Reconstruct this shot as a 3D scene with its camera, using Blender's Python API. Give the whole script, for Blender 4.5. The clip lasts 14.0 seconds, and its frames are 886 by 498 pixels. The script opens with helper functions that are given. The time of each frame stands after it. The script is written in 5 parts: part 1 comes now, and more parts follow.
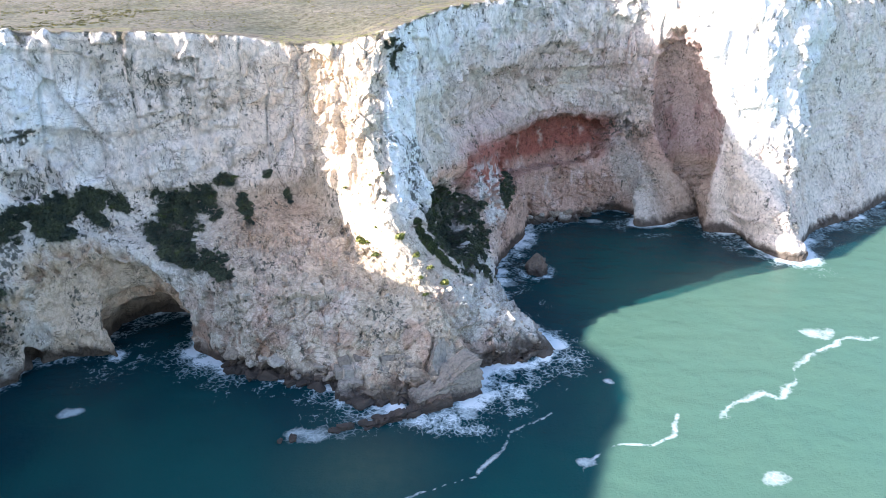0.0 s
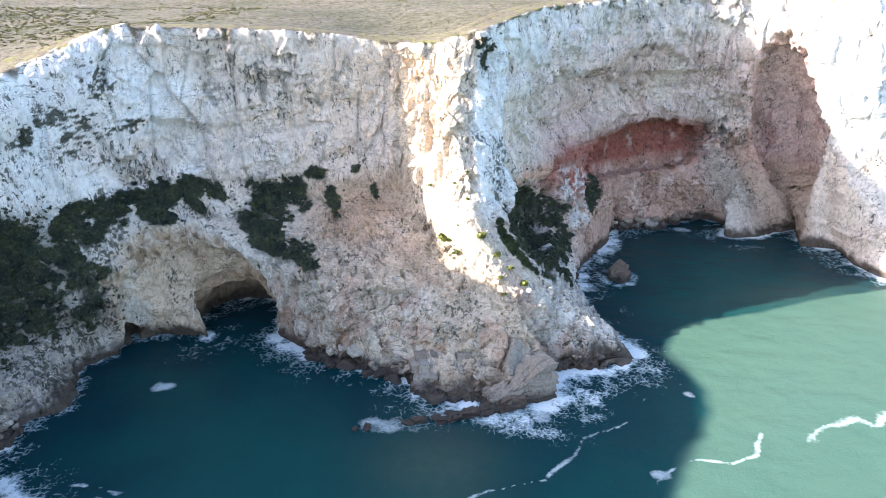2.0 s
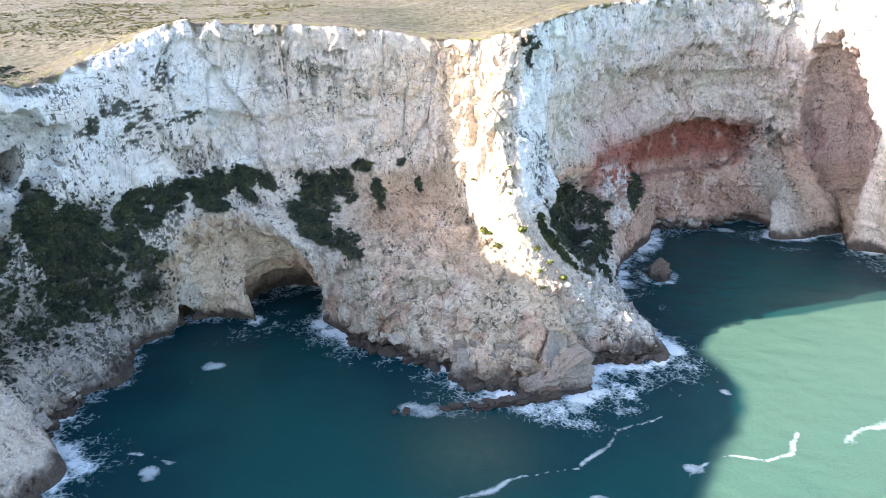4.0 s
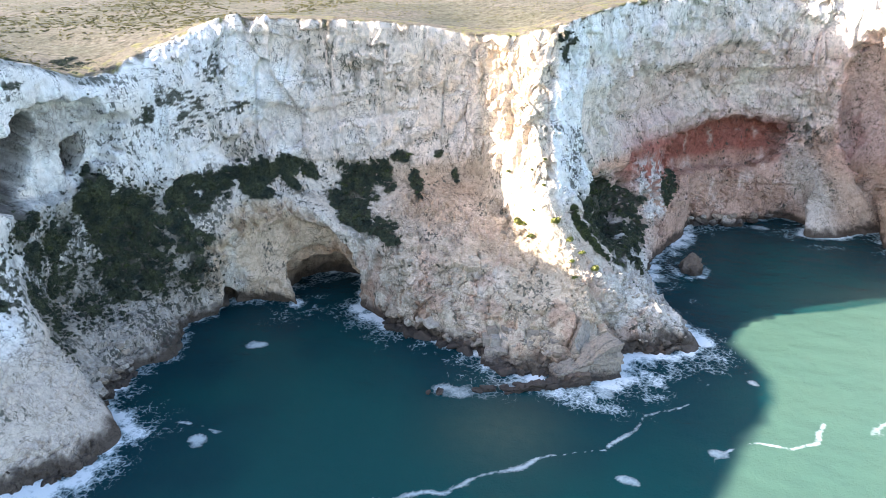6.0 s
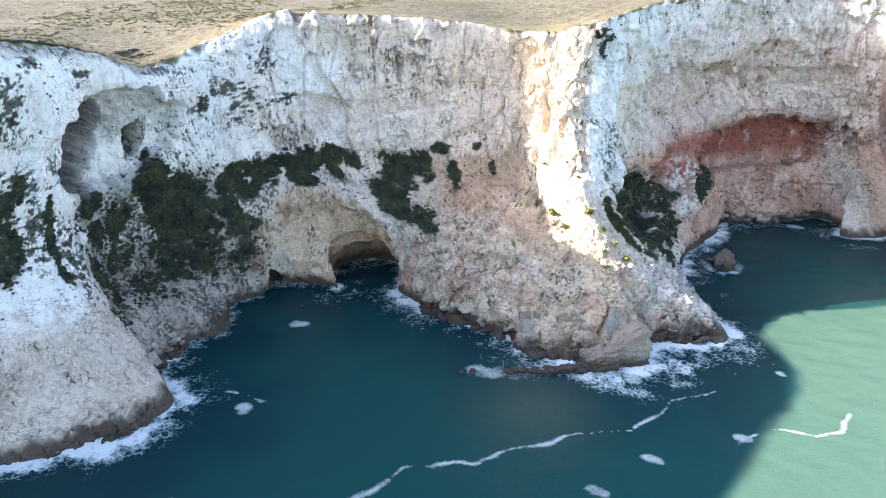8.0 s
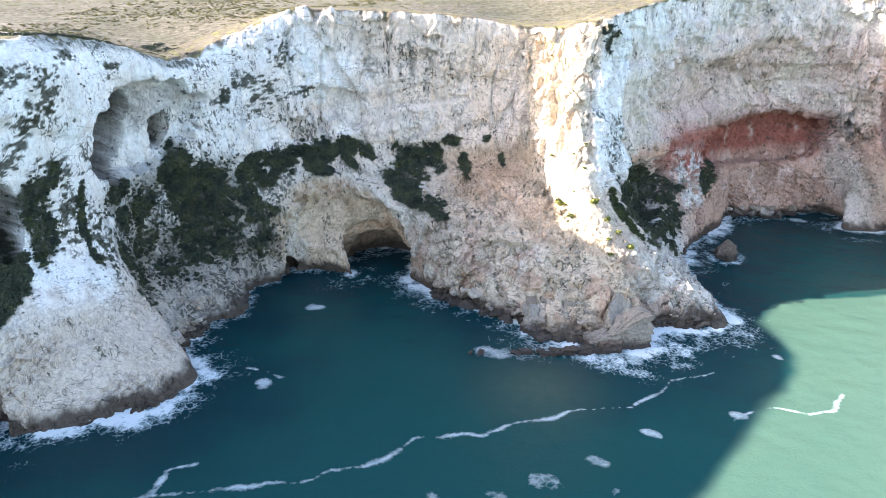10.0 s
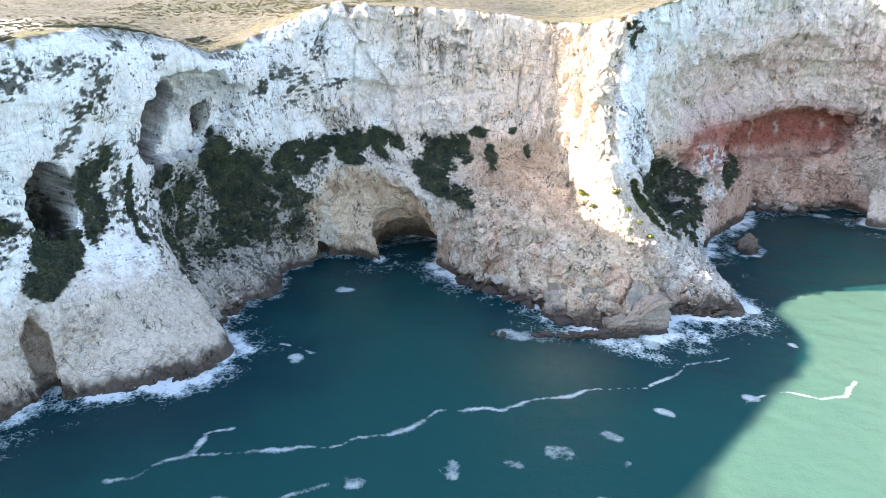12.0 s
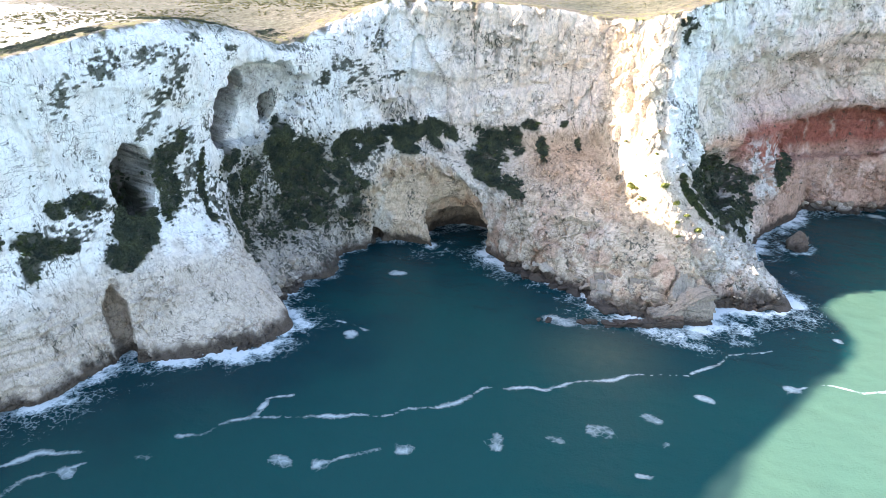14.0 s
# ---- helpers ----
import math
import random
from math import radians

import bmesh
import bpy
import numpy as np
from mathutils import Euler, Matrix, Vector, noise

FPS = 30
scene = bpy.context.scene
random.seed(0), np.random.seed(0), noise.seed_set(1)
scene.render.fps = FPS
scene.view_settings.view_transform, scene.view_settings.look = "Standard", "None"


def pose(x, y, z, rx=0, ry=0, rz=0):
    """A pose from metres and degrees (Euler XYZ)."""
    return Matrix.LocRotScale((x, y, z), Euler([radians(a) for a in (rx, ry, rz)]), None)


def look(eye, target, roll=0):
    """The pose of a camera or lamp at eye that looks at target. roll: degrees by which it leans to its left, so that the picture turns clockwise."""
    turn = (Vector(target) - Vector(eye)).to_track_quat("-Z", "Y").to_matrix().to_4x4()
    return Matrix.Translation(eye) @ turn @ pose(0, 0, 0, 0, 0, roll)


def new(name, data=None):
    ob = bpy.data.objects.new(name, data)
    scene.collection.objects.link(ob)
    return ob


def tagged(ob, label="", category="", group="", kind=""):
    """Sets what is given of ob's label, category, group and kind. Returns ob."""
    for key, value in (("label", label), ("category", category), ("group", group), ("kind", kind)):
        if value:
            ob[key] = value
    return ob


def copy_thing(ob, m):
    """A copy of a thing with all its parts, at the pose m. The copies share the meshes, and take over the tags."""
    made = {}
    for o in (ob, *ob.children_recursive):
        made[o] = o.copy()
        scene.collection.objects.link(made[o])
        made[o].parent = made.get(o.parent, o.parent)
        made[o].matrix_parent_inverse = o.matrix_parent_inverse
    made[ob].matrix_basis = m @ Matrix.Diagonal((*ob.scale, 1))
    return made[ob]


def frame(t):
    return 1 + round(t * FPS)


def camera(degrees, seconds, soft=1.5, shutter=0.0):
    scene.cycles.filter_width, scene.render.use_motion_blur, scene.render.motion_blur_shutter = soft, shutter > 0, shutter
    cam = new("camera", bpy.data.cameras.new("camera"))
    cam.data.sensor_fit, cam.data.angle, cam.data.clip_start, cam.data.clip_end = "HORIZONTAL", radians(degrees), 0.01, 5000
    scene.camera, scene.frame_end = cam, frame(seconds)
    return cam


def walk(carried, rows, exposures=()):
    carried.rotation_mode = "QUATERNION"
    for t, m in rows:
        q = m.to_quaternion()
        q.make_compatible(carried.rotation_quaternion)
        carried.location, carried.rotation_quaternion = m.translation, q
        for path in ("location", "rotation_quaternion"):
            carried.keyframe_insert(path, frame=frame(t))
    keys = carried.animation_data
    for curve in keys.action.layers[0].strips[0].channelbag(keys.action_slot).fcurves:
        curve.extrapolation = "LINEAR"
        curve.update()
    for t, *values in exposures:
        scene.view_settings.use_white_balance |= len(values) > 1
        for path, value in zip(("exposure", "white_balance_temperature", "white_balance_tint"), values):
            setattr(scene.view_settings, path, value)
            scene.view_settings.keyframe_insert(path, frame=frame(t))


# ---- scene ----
cam = camera(64.7, 14.0, soft=0.6)
PATH = [
    (0, (0.266, -0.352, 111.77), (0.236, 1.497, 111.007), -0.0),
    (0.5, (0.094, -0.275, 111.789), (0.008, 1.572, 111.025), 0.0),
    (1, (0.165, -0.219, 111.743), (0.02, 1.624, 110.981), 0.1),
    (1.5, (0.359, -0.754, 111.54), (0.155, 1.084, 110.779), 0.1),
    (2, (0.396, -1.394, 111.64), (0.135, 0.437, 110.879), 0.1),
    (2.5, (0.48, -2.31, 111.993), (0.175, -0.487, 111.229), 0.1),
    (3, (0.692, -3.573, 112.023), (0.359, -1.755, 111.258), 0.1),
    (5.5, (2.297, -12.562, 112.132), (1.853, -10.771, 111.36), 0.2),
    (6, (2.477, -14.541, 111.963), (2.008, -12.757, 111.191), 0.2),
    (6.5, (3.136, -16.805, 111.475), (2.639, -15.027, 110.706), 0.2),
    (7, (3.564, -19.131, 111.17), (3.041, -17.36, 110.402), 0.3),
    (7.5, (4.192, -21.442, 111.034), (3.644, -19.679, 110.266), 0.3),
    (8, (4.858, -23.872, 110.98), (4.292, -22.115, 110.212), 0.3),
    (10.5, (8.667, -36.055, 110.678), (8.062, -34.312, 109.907), 0.4),
    (11, (9.603, -38.325, 110.667), (8.978, -36.59, 109.894), 0.4),
    (11.5, (10.734, -40.559, 110.697), (10.088, -38.831, 109.922), 0.4),
    (12, (11.95, -42.998, 110.56), (11.284, -41.278, 109.785), 0.4),
    (12.5, (12.872, -45.289, 110.465), (12.183, -43.578, 109.689), 0.4),
    (13, (13.625, -47.58, 110.799), (12.906, -45.884, 110.02), 0.4),
    (13.5, (14.181, -49.927, 111.173), (13.428, -48.249, 110.389), 0.5),
    (14, (14.793, -52.434, 111.34), (14.005, -50.773, 110.552), 0.5),
]
walk(cam, [(t, look(eye, target, roll)) for t, eye, target, roll in PATH], [(0, 1.82, 5990, 14), (3, 2.02, 6370, 14), (7.5, 2.11, 6500, 14), (11, 2.26, 6600, 14), (14, 2.35, 6650, 13)])


# ---- world, sun, exposure ----
SUN_FROM = Vector((-215, -68, 95.5)).normalized()
sun_el = math.asin(SUN_FROM.z)
sun_az = math.atan2(SUN_FROM.x, SUN_FROM.y)
world = bpy.data.worlds.new("sky")
scene.world = world
world.use_nodes = True
wn = world.node_tree.nodes
wsky = wn.new("ShaderNodeTexSky")
wsky.sky_type, wsky.sun_disc, wsky.sun_elevation, wsky.sun_rotation = "NISHITA", False, sun_el, sun_az
wsky.air_density, wsky.dust_density = 1.0, 1.5
wn["Background"].inputs["Strength"].default_value = 0.14
world.node_tree.links.new(wsky.outputs[0], wn["Background"].inputs["Color"])
sun = new("sun", bpy.data.lights.new("sun", "SUN"))
sun.data.energy, sun.data.angle, sun.data.color = 4.7, radians(0.53), (1.0, 0.93, 0.82)
sun.matrix_world = look(SUN_FROM * 600, (0, 0, 0))


# ---- noise on arrays of places ----
def hashed(ix, iy, iz, k=0):
    h = (ix.astype(np.int64) * 374761393 + iy.astype(np.int64) * 668265263 + iz.astype(np.int64) * 2147483647 + k * 1274126177) & 0xFFFFFFFF
    h = ((h ^ (h >> 13)) * 1274126177) & 0xFFFFFFFF
    h = ((h ^ (h >> 16)) * 2246822519) & 0xFFFFFFFF
    return ((h ^ (h >> 15)) & 0xFFFFFF) / float(0xFFFFFF)


def vnoise(p, k=0):
    """Smooth value noise, -1 to 1."""
    i = np.floor(p)
    f = p - i
    f = f * f * f * (f * (f * 6 - 15) + 10)
    i = i.astype(np.int64)
    out = 0.0
    for dx in (0, 1):
        for dy in (0, 1):
            for dz in (0, 1):
                w = (f[:, 0] if dx else 1 - f[:, 0]) * (f[:, 1] if dy else 1 - f[:, 1]) * (f[:, 2] if dz else 1 - f[:, 2])
                out = out + w * hashed(i[:, 0] + dx, i[:, 1] + dy, i[:, 2] + dz, k)
    return out * 2 - 1


def fbm(p, octaves=4, k=0):
    out, a, total = 0.0, 1.0, 0.0
    for o in range(octaves):
        out = out + a * vnoise(p * 2.03 ** o + o * 17.3, k + o)
        total += a
        a *= 0.5
    return out / total


def cells(p, k=0):
    """Distance to the nearest and second cell centre, the nearest cell's random value, and a random slope across that cell."""
    i = np.floor(p).astype(np.int64)
    d1, d2, val, tilt = np.full(len(p), 9.0), np.full(len(p), 9.0), np.zeros(len(p)), np.zeros(len(p))
    for dx in (-1, 0, 1):
        for dy in (-1, 0, 1):
            for dz in (-1, 0, 1):
                c = [i[:, 0] + dx, i[:, 1] + dy, i[:, 2] + dz]
                q = np.stack([c[a] + 0.1 + 0.8 * hashed(*c, k + 1 + a) for a in range(3)], 1)
                d = np.sqrt(((p - q) ** 2).sum(1))
                near = d < d1
                d2 = np.where(near, d1, np.minimum(d2, d))
                val = np.where(near, hashed(*c, k + 9), val)
                tilt = np.where(near, ((p - q) * np.stack([hashed(*c, k + 5 + a) * 2 - 1 for a in range(3)], 1)).sum(1), tilt)
                d1 = np.where(near, d, d1)
    return d1, d2, val, tilt


def smooth(a, b, x):
    t = np.clip((x - a) / (b - a), 0, 1)
    return t * t * (3 - 2 * t)


def pchip(xs, ys, x):
    """Smooth curve through the rows, with no overshoot."""
    xs, ys, x = np.asarray(xs, float), np.asarray(ys, float), np.asarray(x, float)
    h = np.diff(xs)
    d = np.diff(ys, axis=0) / h.reshape((-1,) + (1,) * (ys.ndim - 1))
    m = np.zeros_like(ys)
    m[0], m[-1] = d[0], d[-1]
    prod = d[:-1] * d[1:]
    with np.errstate(divide="ignore", invalid="ignore"):
        mid = np.where(prod > 0, 2 * prod / (d[:-1] + d[1:]), 0)
    m[1:-1] = np.nan_to_num(mid)
    i = np.clip(np.searchsorted(xs, x) - 1, 0, len(xs) - 2)
    t = ((x - xs[i]) / h[i])
    sh = (-1,) + (1,) * (ys.ndim - 1)
    t, hh = t.reshape(sh), h[i].reshape(sh)
    return ((2 * t**3 - 3 * t**2 + 1) * ys[i] + (t**3 - 2 * t**2 + t) * hh * m[i] + (-2 * t**3 + 3 * t**2) * ys[i + 1] + (t**3 - t**2) * hh * m[i + 1])


# ---- the plan of the coast: station, x, y (, z) ----
SHORE_WEST = [(0, -178, -60), (4, -160, 0), (7, -152, 33), (8.3, -145, 45), (9.6, -146, 62), (10.3, -137, 68), (12, -123, 80), (13.2, -113, 92),
              (14.2, -112.5, 103), (15.2, -127, 117), (16.4, -128, 133), (17, -122, 141), (18, -129, 160), (19, -121, 172), (20.2, -110, 178),
              (21, -99, 183), (21.6, -100, 194), (22.4, -92, 201), (23, -84, 190), (24, -73, 182), (26, -54, 174), (27.5, -38, 171), (28.6, -30, 165)]
SHORE_EAST = [(29.8, -19, 160), (31, -4, 160), (32, 6, 167), (32.6, 7, 178), (33.4, 18, 181), (34.4, 32, 188.5), (35.2, 27, 200), (36.5, 18, 222),
              (38, 16, 245), (39.2, 20, 262), (40.6, 31, 287), (41.4, 34, 302), (43, 52, 306), (45, 76, 322), (46, 85, 316), (46.8, 89, 305), (48, 105, 308),
              (49, 117, 319), (50, 112, 294), (51.5, 124, 290), (52.5, 127, 277), (53.5, 138, 264), (54.3, 146, 273), (56, 160, 293), (59, 188, 312),
              (63, 218, 338), (68, 300, 395), (72, 420, 470)]
APRON_WEST = [(0, -180, -60, 20), (5, -160, 20, 20), (8, -151, 50, 20), (9.6, -153, 66, 20), (10.3, -147, 76, 20), (12, -140, 92, 22), (13.2, -138, 103, 22),
              (14.2, -140, 113, 20), (15.2, -148, 125, 18), (16.4, -152, 137, 17), (17, -150, 145, 17), (18, -140, 158, 16), (19, -122, 167, 18),
              (20.2, -112, 178, 25), (21, -104, 183, 28), (22.4, -93, 186, 28), (24, -78, 186, 24), (26, -57, 178, 22), (27.5, -42, 178, 21)]
APRON_EAST = [(28.6, -34, 182, 20), (29.8, -25, 188, 20), (31, -14, 186, 18), (32, -4, 183, 17), (32.6, 0, 186, 15), (33.4, 6, 192, 15), (34.4, 12, 196, 14),
              (35.2, 10, 207, 16), (36.5, 6, 225, 20), (38, 8, 243, 18), (39.2, 18, 264, 15), (40.6, 27, 282, 18), (41.4, 34, 303, 20), (43, 52, 316, 20),
              (45, 73, 318, 18), (46, 86, 320, 16), (46.8, 93, 317, 14), (48, 104, 318, 15), (49, 113, 325, 18), (50, 112, 299, 20), (51.5, 118, 293, 18)]
APRON_FAR = [(52.5, 124, 284, 14), (53.5, 136, 278, 18), (54.3, 144, 282, 18), (56, 160, 303, 20), (59, 190, 325, 20), (63, 222, 350, 20), (68, 305, 405, 20), (72, 425, 480, 20)]
BENCH_WEST = [(0, -183, -60, 40), (5, -164, 20, 40), (8, -158, 54, 40), (10.3, -157, 83, 40), (12.5, -151, 105, 40), (14.5, -152, 120, 40), (15.2, -158, 130, 40), (16, -157, 140, 41),
              (17.2, -150, 152, 41), (18.2, -146, 162, 40), (19.2, -138, 172, 40), (20.2, -127.6, 182.5, 42), (21.2, -117.5, 191, 42), (24, -98.3, 206.5, 40),
              (26, -72.2, 216, 40), (28, -56.8, 223, 40), (29.2, -48.5, 224.5, 40), (31.2, -34, 210.5, 40), (32.55, -20.3, 199, 40), (33.3, -15, 201.5, 38)]
BENCH_EAST = [(34, -10, 206, 36), (36, -6, 225, 36), (38, 0, 247, 36), (39.2, 14, 270, 35), (41, 33, 308, 42), (43, 53, 322, 44), (45, 72, 326, 40), (47, 92, 329, 40),
              (49, 108, 327, 42), (51, 116, 303, 38), (53, 124, 292, 36), (54.3, 142, 290, 36), (56, 160, 312, 40), (59, 192, 340, 40), (63, 226, 365, 40),
              (68, 310, 415, 40), (72, 430, 490, 40)]
BROW_WEST = [(0, -188, -60, 76), (5, -168, 20, 76), (8, -160, 54, 76), (10.3, -156, 83, 76), (12.5, -151, 113, 80), (14.5, -153, 134, 79), (16, -150, 148, 76),
             (17.2, -147, 160, 72), (18.2, -143, 172, 70), (19.2, -138, 176, 72), (20.2, -132, 184.5, 76), (21.2, -124.2, 193, 78), (24, -102.4, 208, 78), (26, -73.6, 217, 78),
             (28, -55.8, 223.5, 76), (29.2, -48.5, 225, 74), (31, -37.5, 221, 74), (32.5, -26.5, 216.5, 75), (33.2, -21.5, 220.5, 77)]
BROW_EAST = [(34, -17, 226, 78), (36, -13, 237, 78), (38, -3, 252, 78), (40, 14, 274, 80), (41.4, 32, 294, 80), (43, 48, 310, 80), (45, 66, 322, 78), (47, 83, 321, 78),
             (49, 97, 317, 78), (51, 111, 308, 72), (53, 128, 300, 70), (54.3, 146, 306, 70), (56, 168, 330, 74), (59, 200, 355, 74), (63, 232, 380, 74),
             (68, 316, 425, 74), (72, 436, 500, 74)]
RIM_WEST = [(0, -195, -60, 88), (5, -172, 20, 85), (8, -163, 54, 84.5), (9.5, -160, 70, 86.5), (11.3, -158, 93, 90), (13, -158, 114, 91), (14.3, -158, 127, 89.5),
            (15.8, -156, 143, 85), (17, -152, 159, 79.5), (18.2, -147, 172, 82.5), (19.2, -141, 184, 86.5), (20.2, -134.5, 192, 90.8), (21.2, -125.2, 197.5, 93.3),
            (24, -99.5, 208, 92.8),
            (26, -72, 217, 91.3), (28, -53.6, 223, 88.5), (30, -39, 223.5, 88), (32, -28, 224, 90), (33, -20, 228, 92)]
RIM_EAST = [(34, -16, 233, 93), (36, -10, 243, 95), (38, -1, 257, 97), (40, 17, 278, 98), (41.4, 35, 297, 98.5), (43, 52, 313, 99), (45, 70, 323, 99), (47, 85, 324, 99),
            (49, 99, 322, 99), (51, 117, 316, 99), (53, 134, 312, 98), (54.3, 152, 320, 97), (56, 180, 348, 96), (59, 212, 375, 95), (63, 245, 405, 95), (68, 325, 440, 95),
            (72, 445, 515, 95)]


def line(*rows):
    rows = [r for part_ in rows for r in part_]
    return [r[0] for r in rows], np.array([list(r[1:]) + [0.0] * (4 - len(r)) for r in rows])


LINES = [line(SHORE_WEST, SHORE_EAST), line(APRON_WEST, APRON_EAST, APRON_FAR), line(BENCH_WEST, BENCH_EAST), line(BROW_WEST, BROW_EAST), line(RIM_WEST, RIM_EAST)]


def coast(s):
    """The five level lines at the stations s: shore, apron, bench, brow, rim."""
    return [pchip(xs, ys, s) for xs, ys in LINES]


# stations spaced evenly along the coast
fine = np.linspace(0, 72, 7200)
lv = coast(fine)
step = sum(np.r_[0, np.linalg.norm(np.diff(l[:, :2], axis=0), axis=1)] for l in lv) / 5
step *= np.interp(fine, [0, 5, 8, 57, 62, 72], [0.3, 0.5, 1, 1, 0.4, 0.2])
arc = np.cumsum(step)
COLS = 1900
STN = np.interp(np.linspace(0, arc[-1], COLS), arc, fine)
shore, apron, bench, brow, rim = coast(STN)
# gentle rounding of the plan across stations
lean = (0.28 + 0.5 * smooth(20.9, 21.4, STN) * (1 - smooth(22.8, 23.3, STN)))[:, None]
foot = shore * (1 - lean) + apron * lean
foot[:, 2] = 0.33 * apron[:, 2]
below = shore + (shore - apron) * 0.15
below[:, 2] = -6
inland = np.stack([-np.gradient(rim[:, 1]), np.gradient(rim[:, 0])], 1)
k = 61
pad = np.pad(inland, ((k, k), (0, 0)), "edge")
inland = np.stack([np.convolve(pad[:, a], np.ones(2 * k + 1) / (2 * k + 1), "valid") for a in (0, 1)], 1)
inland /= np.linalg.norm(inland, axis=1)[:, None]
lip = rim.copy()
lip[:, :2] += inland * 11


def top_height(x, y):
    w, h, near = 0.0, 0.0, np.full(len(x), 1e9)
    for rx, ry, rz in rim[::15]:
        d2 = (x - rx) ** 2 + (y - ry) ** 2 + 4.0
        w, h, near = w + 1 / d2 ** 2, h + rz / d2 ** 2, np.minimum(near, d2)
    near = np.sqrt(near)
    q = np.stack([x, y, x * 0], 1)
    return h / w + 0.02 * np.minimum(near, 400) + smooth(10, 34, near) * (1.3 * fbm(q / 30.0, 3, 70) + 0.35 * fbm(q / 5.0, 3, 71))


lip[:, 2] = top_height(lip[:, 0], lip[:, 1]) + 0.12
knots = [0, 5, 24, 68, 128, 222, 264, 284]
ctrl = np.stack([below, shore, foot, apron, bench, brow, rim, lip], 0)
ROWS_V = np.arange(knots[-1] + 1)
base = pchip(knots, ctrl, ROWS_V)          # rows x cols x 3
NV, NU = base.shape[:2]
S = np.broadcast_to(STN, (NV, NU)).ravel()
V = np.broadcast_to(ROWS_V[:, None], (NV, NU)).ravel()
P = base.reshape(-1, 3)
dU = np.gradient(base, axis=1).reshape(-1, 3)
dV = np.gradient(base, axis=0).reshape(-1, 3)
NRM = np.cross(dU, dV)
NRM /= np.linalg.norm(NRM, axis=1)[:, None] + 1e-9
# smooth normals, so that tight bends do not fold
nn = NRM.reshape(NV, NU, 3)
pad = np.pad(nn, ((6, 6), (10, 10), (0, 0)), "edge")
cs = pad.cumsum(0)
nn = (cs[12:] - np.concatenate([np.zeros((1,) + cs.shape[1:]), cs[:-13]], 0))[: NV]
cs = nn.cumsum(1)
nn = (cs[:, 20:] - np.concatenate([np.zeros((NV, 1, 3)), cs[:, :-21]], 1))[:, : NU]
NRM = nn.reshape(-1, 3)
NRM /= np.linalg.norm(NRM, axis=1)[:, None] + 1e-9
Z = P[:, 2]

# ---- hollows: station, height, half width (stations), half height, depth, rim's softness ----
HOLLOWS = [(22.1, 0, 0.42, 6.0, 3, 0.3), (21.1, 8, 2.5, 28, 7, 0.2), (19.1, 2, 0.2, 4, 7, 0.3), (18.75, 9, 0.2, 3, 3, 0.4),
           (15.75, 60, 2.1, 15.5, 7, 0.1), (15.25, 57, 0.58, 14, 20, 0.12), (16.75, 57, 0.28, 6, 14, 0.12), (17.0, 28, 1.7, 22, 5, 0.7),
           (10.85, 46, 0.55, 12, 22, 0.15), (9.95, 9, 0.2, 13, 7, 0.4), (20.9, 52, 0.35, 5, 3, 0.3), (21.95, 3, 1.0, 16, 3, 0.25)]
HOLLOWS += [(36.9, 29, 2.0, 11, 7, 0.3), (42.4, 35, 2.7, 11.5, 8, 0.12), (49.2, 48, 1.9, 36, 13, 0.2), (45.9, 41, 0.15, 2, 3, 0.3),
            (27, 60, 2.0, 14, 2.5, 0.4), (22.5, 57, 1.4, 9, 2, 0.3), (39.5, 62, 2.2, 13, 4, 0.4), (42.5, 66, 2.4, 16, 3, 0.5)]

# ---- relief of the rock ----
up = smooth(255, 272, V)                       # 1 on the plateau's lip
wall = smooth(122, 143, V) * (1 - smooth(252, 268, V))
low = 1 - smooth(78, 128, V)
rub = low * smooth(23.4, 25, S) * (1 - smooth(37, 39, S)) * (1 - 0.6 * smooth(29, 29.8, S) * (1 - smooth(33.4, 34, S)) * smooth(12, 17, Z))       # rubble slopes
coat = (1 - smooth(18.8, 22.5, S + fbm(P / 15.0, 3, 102))) * smooth(16, 26, Z)       # smooth white coating
still = smooth(23.5, 25, S) * (1 - smooth(34.5, 36, S))
ridge = smooth(27.5, 29, S) * (1 - smooth(34.5, 36, S))
broken = smooth(-0.3, 0.35, fbm(P / 13.0, 3, 101))                # faces come away in patches
broken = broken * (1 - 0.65 * coat) * (1 - 0.25 * wall) * (1 + 0.5 * smooth(37, 38.5, S) * (1 - smooth(49.5, 50.5, S)))
BIG = 3.0 * fbm(P / 26.0, 3, 1) * (0.35 + 0.65 * smooth(13, 78, V)) * (1 - 0.8 * still) * (1 - 0.5 * wall * smooth(19.5, 21, S) * (1 - smooth(28, 29, S)))
warp = P + 1.6 * np.stack([fbm(P / 9.0, 2, 20 + a) for a in range(3)], 1)
straight = P + 0.7 * np.stack([fbm(P / 5.0, 2, 24 + a) for a in range(3)], 1)
D = 0.0 * Z
# tall panels of the walls, with open joints between them
d1, d2, val, tilt = cells(straight / np.array([7.5, 7.5, 17.0]), 30)
joint = 1 - smooth(0.0, 0.035, d2 - d1)
D += wall * (1 - 0.7 * coat) * (2.2 * (val - 0.5) + 1.5 * tilt - 0.9 * joint * (val > 0.35)) * (1 - 0.5 * smooth(24, 25, S) * (1 - smooth(28, 29, S)))
